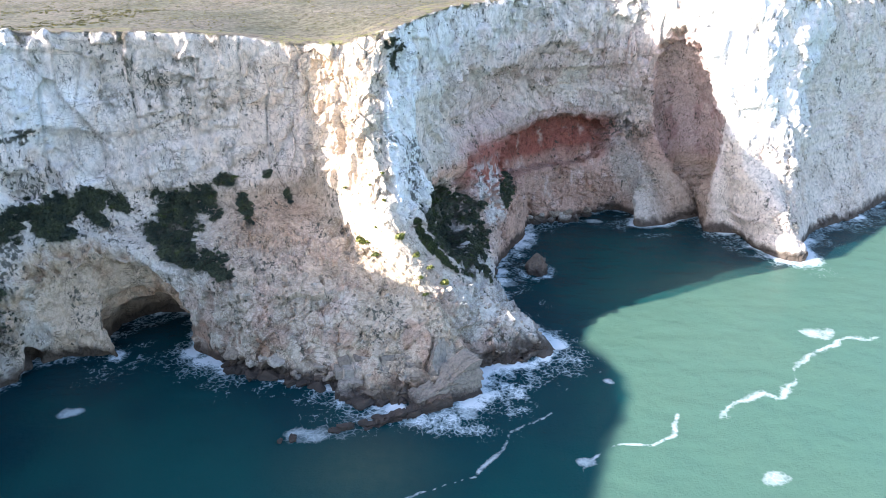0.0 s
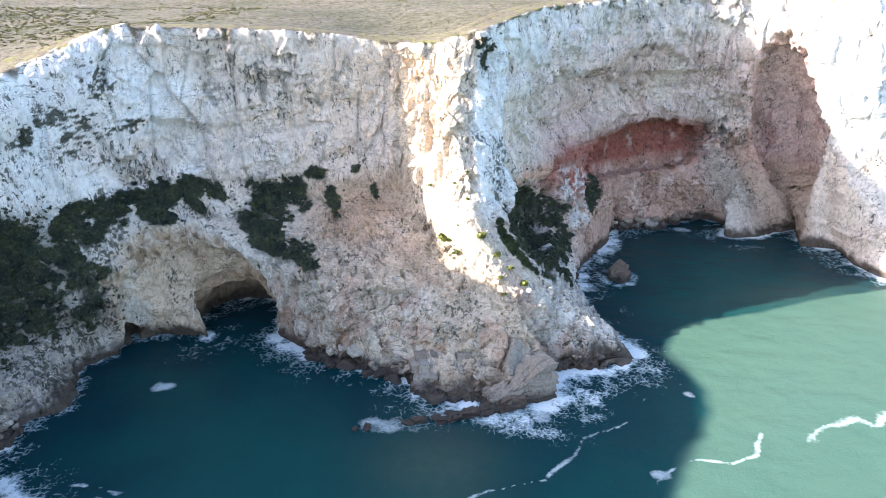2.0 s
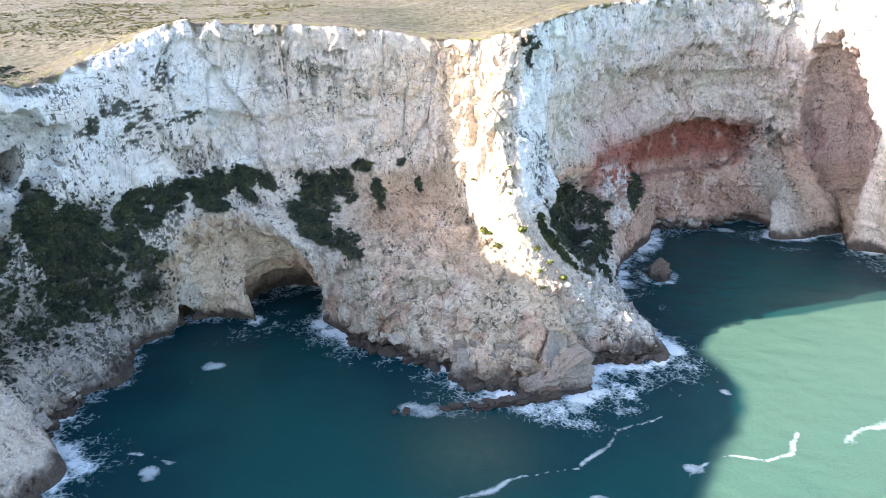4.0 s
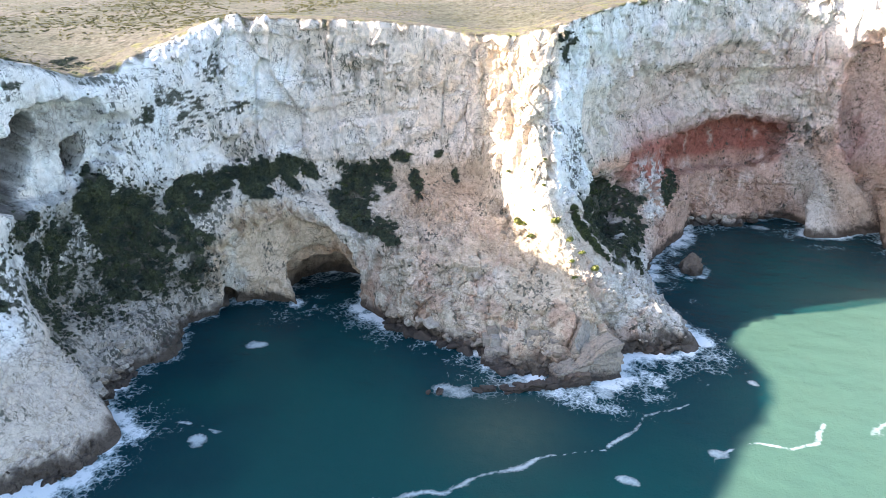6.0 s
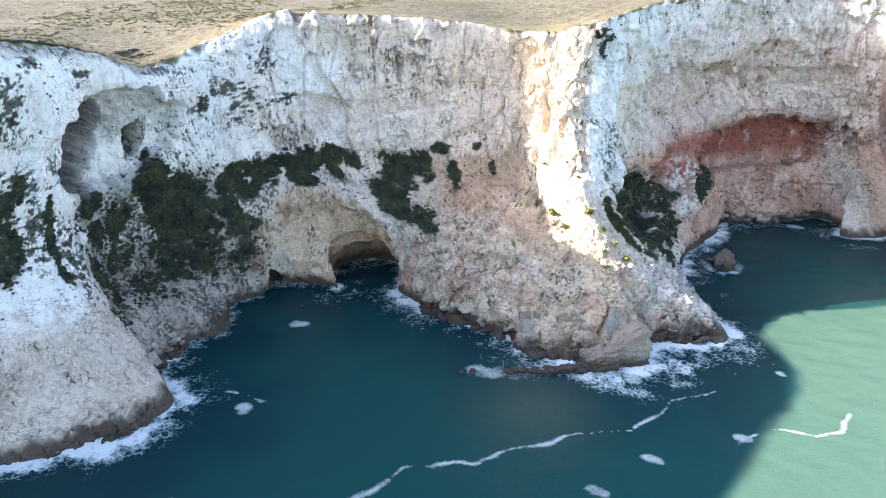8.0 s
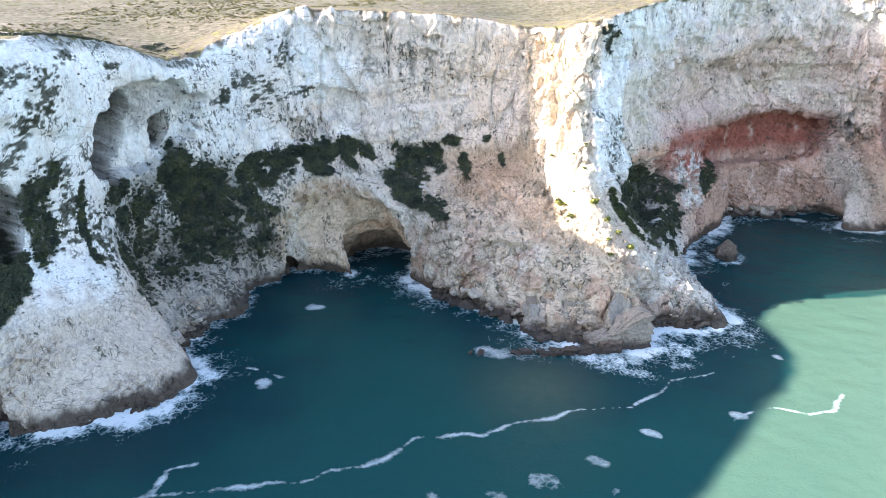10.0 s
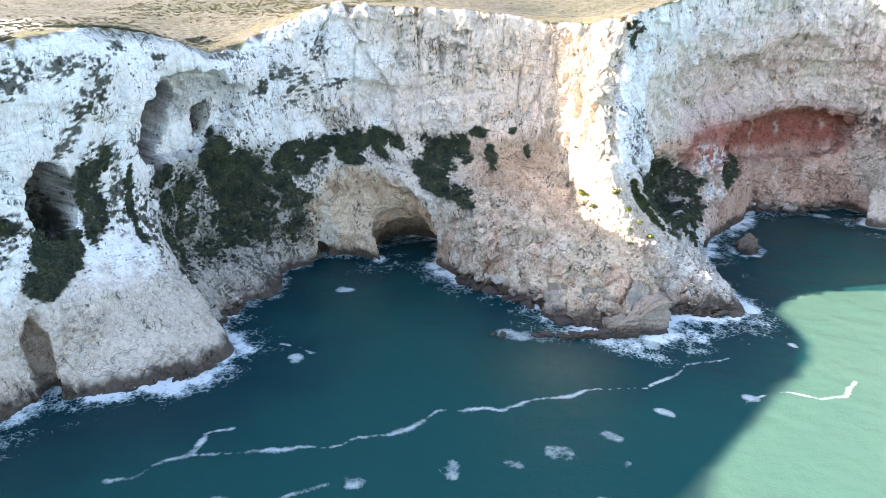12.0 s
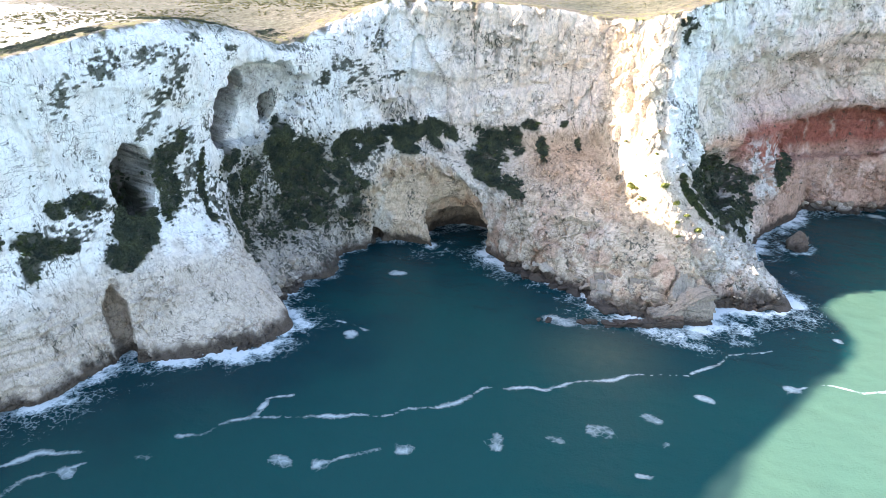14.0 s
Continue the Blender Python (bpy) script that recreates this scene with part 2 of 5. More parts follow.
# columns under the brow
cols = vnoise(straight / np.array([3.0, 3.0, 60.0]), 5)
brow_ = smooth(205, 238, V) * (1 - smooth(262, 270, V)) * smooth(19.8, 21, S) * (1 - smooth(27.6, 29, S))
D += brow_ * (0.9 * cols + 0.5 * np.abs(vnoise(straight / np.array([1.5, 1.5, 30.0]), 15)))
# buttresses and chutes of the lit ridge
d1, d2, val, tilt = cells(warp / np.array([2.6, 2.6, 7.0]), 18)
D += ridge * wall * (0.8 * vnoise(warp / np.array([5.0, 5.0, 24.0]), 18) + 0.9 * (val - 0.5) + 0.9 * tilt + 0.45 * fbm(warp / np.array([1.6, 1.6, 3.0]), 3, 19))
# blocks
d1, d2, val, tilt = cells(warp / np.array([4.2, 4.2, 5.0]), 35)
D += broken * ((2.2 - 1.0 * low) * (val - 0.5) + (1.9 - 0.9 * low) * tilt - 0.4 * (1 - smooth(0.0, 0.06, d2 - d1)))
d1, d2, val, tilt = cells(warp / np.array([1.9, 1.9, 1.6]), 50)
D += broken * (0.5 + 0.2 * low) * (1.0 * (val - 0.5) + 0.9 * tilt - 0.3 * (1 - smooth(0.0, 0.1, d2 - d1)))
d1, d2, val, tilt = cells(P / 2.6, 70)
stony = smooth(-0.25, 0.2, fbm(P / 8.0, 3, 104))
D += rub * (0.2 + stony) * (0.7 * (val - 0.5) + 0.9 * tilt)
d1, d2, val, tilt = cells(warp / np.array([6.5, 6.5, 5.0]), 72)
D += rub * (1.5 * (val - 0.5) + 1.5 * tilt - 0.5 * (1 - smooth(0.0, 0.05, d2 - d1)))
d1, d2, val, tilt = cells(P / np.array([1.1, 1.1, 0.9]), 55)
D += broken * (0.15 + 0.2 * low) * (val - 0.5)
# beds
bed = Z + 1.5 * fbm(P / 14.0, 2, 77) + 0.12 * P[:, 0] * smooth(17.5, 18.5, S) * (1 - smooth(24, 25, S))
strata = vnoise(np.stack([P[:, 0] / 40, P[:, 1] / 40, bed / 1.5], 1), 8)
D += (0.2 + 0.5 * low * (1 - smooth(25, 27, S)) + 0.35 * smooth(37, 39, S) * (1 - smooth(66, 76, Z))) * strata * (1 - 0.6 * coat)
over = vnoise(np.stack([P[:, 0] / 22, P[:, 1] / 22, (Z + 4 * fbm(P / 20.0, 2, 78)) / 7.0], 1), 9)
D += wall * (1 - 0.6 * coat) * (1 - 0.6 * ridge) * 1.2 * np.sign(over) * np.abs(over) ** 0.4
# drip flutes of the east bay and the white wall
flutes = fbm(straight / np.array([1.6, 1.6, 9.0]), 3, 12)
D += wall * flutes * (0.25 + 0.75 * smooth(36, 38, S) * smooth(-0.2, 0.2, fbm(P / 18.0, 2, 106)))
D += 0.4 * fbm(P / 4.0, 4, 11)
# long upright cracks: station at top and foot, top, foot, depth
CRACKS = [(20.9, 20.82, 90, 57, 2.6), (22.12, 21.9, 79, 60, 3.2), (24.56, 24.4, 88, 44, 2.2), (23.66, 23.42, 68, 48, 1.6), (25.6, 25.45, 84, 52, 1.5),
          (26.7, 26.75, 90, 66, 1.6), (27.6, 27.5, 80, 46, 1.8), (21.5, 21.45, 86, 70, 1.4), (19.2, 19.3, 72, 48, 1.5), (12.9, 12.6, 84, 50, 1.4), (8.6, 8.9, 78, 44, 1.4),
          (39.6, 39.9, 88, 56, 2.0), (41.8, 41.5, 92, 60, 2.2), (44.2, 44.4, 90, 52, 2.4), (46.5, 46.3, 88, 50, 2.0)]
for s0, s1, z0, z1, deep in CRACKS:
    at = s0 + (s1 - s0) * (z0 - Z) / (z0 - z1) + 0.035 * vnoise(P / 5.0, 33)
    span = smooth(z1 - 2, z1 + 5, Z) * (1 - smooth(z0 - 4, z0 + 3, Z))
    D -= 0.4 * deep * span * (1 - smooth(0.018, 0.055, np.abs(S - at) * (0.8 + 0.7 * vnoise(P / 6.0, 34) ** 2)))
    D += 0.5 * span * smooth(-0.01, 0.02, S - at) * (1 - smooth(0.05, 0.5, S - at))
hollow = np.zeros(len(P))
for hs, hz, ws, hh, deep, soft in HOLLOWS:
    if deep > 6:
        hollow = np.maximum(hollow, 1 - smooth(0.8, 1.15, np.sqrt(((S - hs) / ws) ** 2 + ((Z - hz) / hh) ** 2)))
D = BIG + D * (1 - 0.7 * hollow)
D *= (1 - 0.97 * up)


edge = 0.16 * fbm(P / 3.5, 3, 90)
for hs, hz, ws, hh, deep, soft in HOLLOWS:
    r = np.sqrt(((S - hs) / ws) ** 2 + ((Z - hz) / hh) ** 2) + edge
    D -= deep * (1 - smooth(1.0 - soft, 1.02, r))
# sloping ridges: station at the foot, at the top, height, width on either side, how far they stand out
RIDGES = [(46.7, 45.2, 33, 0.35, 1.3, 8), (53.6, 52.6, 46, 1.5, 0.8, 4.5), (48.6, 48.2, 18, 0.5, 0.4, 3), (27.0, 26.4, 22, 0.8, 0.4, 2.5), (20.7, 20.4, 15, 0.9, 0.6, 5)]
for s0, s1, top, wl, wr, out in RIDGES:
    u = S - (s0 + (s1 - s0) * np.clip(Z / top, 0, 1)) + 0.12 * fbm(P / 6.0, 3, 92)
    D += out * np.clip(1 - np.where(u < 0, -u / wl, u / wr), 0, 1) * (1 - smooth(0.55 * top, 1.1 * top, Z))
P = P + NRM * D[:, None]
P = P + hollow[:, None] * 1.5 * np.stack([fbm(P / 3.0, 3, 95 + 4 * a) for a in range(3)], 1)
P[:, 2] += np.where(V < 270, 0.25 * vnoise(P / 2.0, 61), 0)


# ---- materials ----
def mat(name):
    m = bpy.data.materials.new(name)
    m.use_nodes = True
    t = m.node_tree
    return m, t, t.nodes["Principled BSDF"]


def node(t, kind, **inputs):
    n = t.nodes.new(kind)
    for key, value in inputs.items():
        n.inputs[key].default_value = value
    return n


def ramp(t, source, stops):
    r = t.nodes.new("ShaderNodeValToRGB")
    t.links.new(source, r.inputs[0])
    els = r.color_ramp.elements
    while len(els) < len(stops):
        els.new(0.5)
    for e, (pos, col) in zip(els, stops):
        e.position, e.color = pos, (*col, 1) if len(col) == 3 else col
    return r.outputs[0]


def mix(t, a, b, fac, blend="MIX"):
    n = t.nodes.new("ShaderNodeMix")
    n.data_type, n.blend_type = "RGBA", blend
    for sock, value in ((0, fac), (6, a), (7, b)):
        if isinstance(value, bpy.types.NodeSocket):
            t.links.new(value, n.inputs[sock])
        else:
            n.inputs[sock].default_value = value if sock == 0 else (*value, 1)
    return n.outputs[2]


def grey(v):
    return (v, v, v)


def rock_material(name):
    m, t, b = mat(name)
    at = t.nodes.new("ShaderNodeAttribute")
    at.attribute_name = "tint"
    geo = t.nodes.new("ShaderNodeTexCoord")

    def mapped(size, shift=0.0, source=None):
        ms = t.nodes.new("ShaderNodeMapping")
        ms.inputs["Scale"].default_value = size
        ms.inputs["Location"].default_value = (shift, 0.7 * shift, 0.3 * shift)
        t.links.new(source or geo.outputs["Object"], ms.inputs["Vector"])
        return ms.outputs[0]

    def noise(size, detail, rough_, shift=0.0, bend=0.0):
        n = node(t, "ShaderNodeTexNoise", Scale=1.0, Detail=detail, Roughness=rough_, Distortion=bend)
        t.links.new(mapped(size, shift), n.inputs["Vector"])
        return n

    def calc(op, a, b_):
        n = t.nodes.new("ShaderNodeMath")
        n.operation = op
        for sock, value in enumerate((a, b_)):
            if isinstance(value, float):
                n.inputs[sock].default_value = value
            else:
                t.links.new(value, n.inputs[sock])
        return n.outputs[0]

    grain = noise((0.9, 0.9, 0.65), 6.0, 0.6)
    wide = noise((0.11, 0.11, 0.08), 5.0, 0.6, 3.0)
    fine = noise((2.6, 2.6, 2.0), 3.0, 0.6, 5.0)
    cluster = noise((0.2, 0.2, 0.13), 4.0, 0.6, 9.0)
    bent = t.nodes.new("ShaderNodeVectorMath")
    bent.operation = "MULTIPLY_ADD"
    bent.inputs[1].default_value = (1.1, 1.1, 1.1)
    t.links.new(noise((0.45, 0.45, 0.35), 2.5, 0.5, 17.0).outputs["Color"], bent.inputs[0])
    t.links.new(geo.outputs["Object"], bent.inputs[2])
    c = mix(t, at.outputs["Color"], ramp(t, wide.outputs[0], [(0.34, (0.92, 0.9, 0.88)), (0.55, (1.06, 1.06, 1.06))]), 0.9, "MULTIPLY")
    c = mix(t, c, ramp(t, grain.outputs[0], [(0.3, grey(0.65)), (0.45, grey(1.0)), (0.7, grey(1.1))]), 0.35, "MULTIPLY")
    c = mix(t, c, ramp(t, fine.outputs[0], [(0.3, grey(0.6)), (0.45, grey(1.0)), (0.7, grey(1.18))]), 0.3, "MULTIPLY")
    # broken faces, each of its own shade
    vo = t.nodes.new("ShaderNodeTexVoronoi")
    t.links.new(mapped((0.21, 0.21, 0.15), 2.0, bent.outputs[0]), vo.inputs["Vector"])
    sp = t.nodes.new("ShaderNodeSeparateColor")
    t.links.new(vo.outputs["Color"], sp.inputs[0])
    bare = ramp(t, at.outputs["Color"], [(0.7, grey(1.0)), (0.86, grey(0.35))])          # the white coating hides most of the fractures
    c = mix(t, c, ramp(t, sp.outputs[0], [(0.0, (0.82, 0.8, 0.78)), (0.5, grey(1.0)), (1.0, (1.08, 1.07, 1.06))]), bare, "MULTIPLY")
    vo2 = t.nodes.new("ShaderNodeTexVoronoi")
    t.links.new(mapped((0.95, 0.95, 0.75), 15.0, bent.outputs[0]), vo2.inputs["Vector"])
    sp2 = t.nodes.new("ShaderNodeSeparateColor")
    t.links.new(vo2.outputs["Color"], sp2.inputs[0])
    c = mix(t, c, ramp(t, sp2.outputs[0], [(0.0, (0.88, 0.87, 0.86)), (0.4, grey(1.0)), (1.0, grey(1.06))]), bare, "MULTIPLY")
    # rubble: stones of their own shade with dark gaps
    heap = t.nodes.new("ShaderNodeAttribute")
    heap.attribute_name = "rubble"
    for k, size in enumerate((0.3, 0.62)):
        vs = t.nodes.new("ShaderNodeTexVoronoi")
        t.links.new(mapped((size, size, 1.3 * size), 6.0 + k, bent.outputs[0]), vs.inputs["Vector"])
        ve = t.nodes.new("ShaderNodeTexVoronoi")
        ve.feature = "DISTANCE_TO_EDGE"
        t.links.new(mapped((size, size, 1.3 * size), 6.0 + k, bent.outputs[0]), ve.inputs["Vector"])
        ss = t.nodes.new("ShaderNodeSeparateColor")
        t.links.new(vs.outputs["Color"], ss.inputs[0])
        c = mix(t, c, ramp(t, ss.outputs[0], [(0.0, (0.78, 0.73, 0.68)), (0.5, grey(0.97)), (1.0, (1.16, 1.16, 1.14))]), heap.outputs["Fac"], "MULTIPLY")
        c = mix(t, c, ramp(t, ve.outputs["Distance"], [(0.0, (0.42, 0.38, 0.34)), (0.05 + 0.02 * k, grey(1.0))]), heap.outputs["Fac"], "MULTIPLY")
    # rain streaks down the face
    streak = noise((0.75, 0.75, 0.1), 5.0, 0.66, 12.0, 0.4)
    c = mix(t, c, ramp(t, streak.outputs[0], [(0.33, (0.55, 0.52, 0.49)), (0.43, grey(1.0)), (0.62, grey(1.0)), (0.72, (1.1, 1.1, 1.1))]),
            ramp(t, wide.outputs[0], [(0.42, grey(0.6)), (0.58, grey(0.05))]), "MULTIPLY")
    # joints: tall panels and thin wandering cracks
    vj = t.nodes.new("ShaderNodeTexVoronoi")
    vj.feature = "DISTANCE_TO_EDGE"
    t.links.new(mapped((0.14, 0.14, 0.055), 0.0, bent.outputs[0]), vj.inputs["Vector"])
    c = mix(t, c, ramp(t, vj.outputs["Distance"], [(0.0, (0.2, 0.18, 0.17)), (0.02, grey(1.0))]), ramp(t, cluster.outputs[0], [(0.4, grey(0.0)), (0.54, grey(0.9))]), "MULTIPLY")
    for k, (size, thin, dark) in enumerate((((0.3, 0.3, 0.09), 0.012, 0.6), ((0.09, 0.09, 0.34), 0.012, 0.6), ((0.2, 0.2, 0.5), 0.01, 0.45), ((0.55, 0.55, 0.3), 0.011, 0.35))):
        nz = noise(size, 3.0, 0.5, 7.3 * k + 1)
        line_ = ramp(t, nz.outputs[0], [(0.5 - thin, grey(1.0)), (0.5 - 0.3 * thin, grey(0.0)), (0.5 + 0.3 * thin, grey(0.0)), (0.5 + thin, grey(1.0))])
        some_ = ramp(t, wide.outputs[0] if k in (1, 3) else cluster.outputs[0], [(0.46, grey(0.0)), (0.56, grey(dark))])
        c = mix(t, c, mix(t, (0.24, 0.22, 0.2), (1.0, 1.0, 1.0), line_), some_, "MULTIPLY")
    # lichen, tufts and holes: specks that hang together in flecks; how many is in the tint's alpha
    speck = noise((0.95, 0.95, 0.5), 3.5, 0.62, 21.0, 0.4)
    amount = calc("ADD", calc("MULTIPLY", speck.outputs[0], 1.0), calc("ADD", calc("MULTIPLY", cluster.outputs[0], 0.55), calc("MULTIPLY", at.outputs["Alpha"], 0.3)))
    c = mix(t, c, (0.075, 0.078, 0.062), ramp(t, amount, [(0.955, grey(0.0)), (1.0, grey(0.85))]))
    t.links.new(c, b.inputs["Base Color"])
    b.inputs["Roughness"].default_value = 0.9
    b.inputs["Specular IOR Level"].default_value = 0.12
    vb = t.nodes.new("ShaderNodeTexVoronoi")
    vb.feature = "DISTANCE_TO_EDGE"
    t.links.new(mapped((0.7, 0.7, 0.5), 4.0, bent.outputs[0]), vb.inputs["Vector"])
    bump0 = node(t, "ShaderNodeBump", Strength=0.3, Distance=0.35)
    t.links.new(ramp(t, vb.outputs["Distance"], [(0.0, grey(0.0)), (0.12, grey(1.0))]), bump0.inputs["Height"])
    bump = node(t, "ShaderNodeBump", Strength=0.7, Distance=0.7)
    t.links.new(grain.outputs[0], bump.inputs["Height"])
    t.links.new(bump0.outputs[0], bump.inputs["Normal"])
    t.links.new(bump.outputs[0], b.inputs["Normal"])
    return m


ROCK = rock_material("limestone")


def lerp(a, b, f):
    return a + (np.asarray(b) - a) * np.asarray(f)[:, None]


# where scrub grows densely: station, height, half width in stations, half height
THICKETS = {
    "gully": [(18.05, 30, 0.95, 16), (17.3, 42, 0.45, 9), (19.0, 30, 0.4, 6), (17.6, 18, 0.5, 8), (16.3, 33, 0.35, 7)],
    "gully_edge": [(15.4, 42, 0.35, 4), (15.6, 32, 0.3, 5), (15.0, 24, 0.25, 4), (16.5, 22, 0.4, 5), (15.4, 16, 0.3, 3), (16.9, 12, 0.4, 3)],
    "arch": [(19.35, 38, 0.5, 5), (20.2, 41.5, 0.6, 4.5), (21.2, 44, 0.9, 4.5), (22.5, 44.5, 0.8, 3.2), (23.4, 42, 0.4, 3), (20.9, 38.5, 0.5, 2.5), (22.4, 40, 0.25, 2.2)],
    "bench": [(24.8, 38, 0.7, 6), (24.25, 32, 0.55, 5), (25.35, 42, 0.3, 3), (26.4, 37.7, 0.2, 4), (27.3, 47, 0.2, 1.5), (26.0, 46, 0.35, 2), (28.2, 39, 0.15, 2.5), (24.9, 28, 0.6, 2.2)],
    "overhang": [(35.2, 29, 0.75, 9), (36.5, 26, 1.5, 12), (37.6, 24, 1.2, 11), (39.9, 24, 0.35, 5), (38.2, 16, 0.6, 4)],
    "flank": [(33.75, 32, 0.22, 6), (33.9, 26, 0.25, 3)],
    "cave_foot": [(10.65, 33, 0.5, 6.5), (10.3, 27.5, 0.4, 4), (11.0, 36, 0.35, 5)],
    "west": [(11.75, 50, 0.35, 5), (11.85, 41, 0.45, 6), (12.2, 55, 0.25, 4), (13.55, 37, 0.2, 9), (13.3, 48, 0.15, 4), (8.5, 35, 0.55, 3), (8.1, 37, 0.3, 4.5), (8.0, 31, 0.25, 3),
             (8.9, 44, 0.2, 2.5), (9.5, 43.5, 0.4, 2.5), (9.0, 34, 0.25, 3), (7.2, 42, 0.3, 4), (11.1, 38, 0.3, 5)],
    "brow": [(33.7, 84, 0.5, 4), (33.2, 88, 0.4, 2)],
}


def growth(S, Z, n, groups):
    """How densely scrub covers a place, 0 to 1."""
    r = np.full(len(S), 9.0)
    for s0, z0, ws, hz in [e for g in groups for e in THICKETS[g]]:
        r = np.minimum(r, np.sqrt(((S - s0) / ws) ** 2 + ((Z - z0) / hz) ** 2))
    return 1 - smooth(0.75, 1.15, r + 0.75 * n)


LEDGES = [(12.05, 76, 0.3, 7, 0.03), (11.35, 82, 0.4, 3, 0.1), (10.5, 80.5, 0.35, 4, 0.06), (11.8, 71, 0.5, 3, 0.1), (12.2, 55, 0.45, 5, 0.0), (12.6, 43, 0.55, 8, -0.02),
          (14.1, 32, 0.4, 9, 0.0), (9.7, 42, 0.5, 4, -0.04), (20.0, 65, 0.5, 5, 0.05), (20.65, 79, 0.35, 6, 0.0), (14.65, 80, 0.3, 2.5, 0.06), (9.5, 74, 0.25, 5, 0.03),
          (8.9, 36, 0.5, 5, 0.0), (13.2, 86, 0.4, 2, 0.1), (19.4, 71, 0.5, 2.5, 0.06), (18.4, 66, 0.3, 3, 0.0), (21.3, 66, 0.5, 2, 0.1), (13.4, 47, 0.25, 9, 0.0), (11.3, 62, 0.2, 5, 0.03)]


def coat_(S, Z, n):
    return (1 - smooth(18.5, 24, S + 3 * n)) * smooth(26, 40, Z)


def rock_tint(P, S, V):
    """Zones of stone: white coating, pinkish grey wall, ochre foot, red band, dark wet foot, dry turf on top."""
    Z = P[:, 2]
    n = fbm(P / 18.0, 4, 40)
    n2 = fbm(P / np.array([4.0, 4.0, 9.0]), 4, 44)
    n3 = fbm(P / 2.2, 3, 47)
    c = np.tile(np.array([0.76, 0.655, 0.575]), (len(P), 1)).astype(float)
    # white coating
    w = (1 - smooth(18.5, 24.5, S + 5 * n)) * smooth(12 + 18 * smooth(17.8, 18.8, S), 30 + 14 * smooth(17.8, 18.8, S), Z + 10 * n)
    w = np.maximum(w, (1 - smooth(17.5, 18.8, S)) * smooth(19, 35, Z + 8 * n2 - 10 * smooth(14.4, 15.2, S)))
    w = np.maximum(w, smooth(33.0, 33.3, S) * (1 - smooth(35.5, 36.3, S + n)) * smooth(31, 44, Z + 6 * n))
    w = np.maximum(w, smooth(34, 36, S) * (1 - smooth(44, 50, S + 2 * n)) * smooth(62, 92, Z + 18 * n + 8 * n2) * (0.9 - 0.45 * smooth(39, 43, S)))
    w = np.maximum(w, smooth(49, 50, S) * smooth(30, 55, Z + 8 * n) * (0.9 - 0.75 * smooth(55, 56, S + 0.5 * n)))
    c = lerp(c, (0.88, 0.87, 0.85), w * (0.72 + 0.28 * smooth(-0.4, 0.2, n2)))
    c = lerp(c, (0.72, 0.60, 0.465), 0.75 * smooth(28.8, 29.6, S + 0.6 * n) * (1 - smooth(32.6, 33.4, S + 0.3 * n2)))
    # ochre foot
    o = smooth(17.5, 19.5, S) * (1 - smooth(33.4, 34.2, S)) * (1 - smooth(20, 36, Z + 14 * n))
    c = lerp(c, (0.57, 0.48, 0.375), 0.9 * o * smooth(-0.9, -0.1, n + 0.5 * n2))
    o2 = smooth(24.5, 25.5, S) * (1 - smooth(29, 31, S)) * np.exp(-((Z - 37 - 6 * n) / 9) ** 2)
    c = lerp(c, (0.48, 0.33, 0.22), 0.8 * o2)
    c = lerp(c, (0.60, 0.58, 0.54), 0.8 * smooth(32.0, 33.5, S) * (1 - smooth(37, 38.5, S)) * (1 - smooth(18, 26, Z)))
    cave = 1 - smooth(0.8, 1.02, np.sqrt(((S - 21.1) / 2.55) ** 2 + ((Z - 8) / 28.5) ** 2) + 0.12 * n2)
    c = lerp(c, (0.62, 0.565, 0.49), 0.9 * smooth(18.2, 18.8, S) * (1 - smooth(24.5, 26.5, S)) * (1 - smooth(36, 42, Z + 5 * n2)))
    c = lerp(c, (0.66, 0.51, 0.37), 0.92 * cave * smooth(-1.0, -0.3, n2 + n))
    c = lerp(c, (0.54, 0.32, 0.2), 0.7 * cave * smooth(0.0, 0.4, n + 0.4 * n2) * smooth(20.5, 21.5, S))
    rust = smooth(0.08, 0.3, fbm(P / 6.0, 4, 49)) * smooth(22, 24, S) * (1 - smooth(33.5, 34, S)) * (1 - smooth(16, 34, Z))
    c = lerp(c, (0.42, 0.22, 0.15), 0.4 * rust)
    c = lerp(c, (0.60, 0.53, 0.455), 0.8 * (1 - smooth(14.2, 15, S)) * (1 - smooth(18, 30, Z + 8 * n2)))
    # pink and red in the east bay
    r = smooth(37.5, 39.5, S) * (1 - smooth(50, 51, S))
    c = lerp(c, (0.72, 0.55, 0.49), 0.85 * r * smooth(-0.6, 0.1, n) * (1 - 0.7 * smooth(74, 92, Z + 10 * n2)))
    red = 1.3 * r * np.exp(-((Z - 37 - 4 * n) / 8.5) ** 2) * (1 - smooth(44.8, 45.8, S)) + 0.55 * r * np.exp(-((S - 48 - n) / 0.6) ** 2) * np.exp(-((Z - 34) / 14) ** 2)
    c = lerp(c, (0.52, 0.34, 0.26), 0.9 * r * (1 - smooth(30, 46, Z + 8 * n)) * smooth(-0.75, -0.1, n2))
    c = lerp(c, (0.34, 0.115, 0.085), 0.95 * np.clip(1.3 * red, 0, 1) * smooth(-1.0, -0.2, n2 + 0.4 * n3))
    c = lerp(c, (0.52, 0.42, 0.33), 0.7 * r * smooth(45.3, 46.5, S) * (1 - smooth(16, 34, Z + 8 * n)))
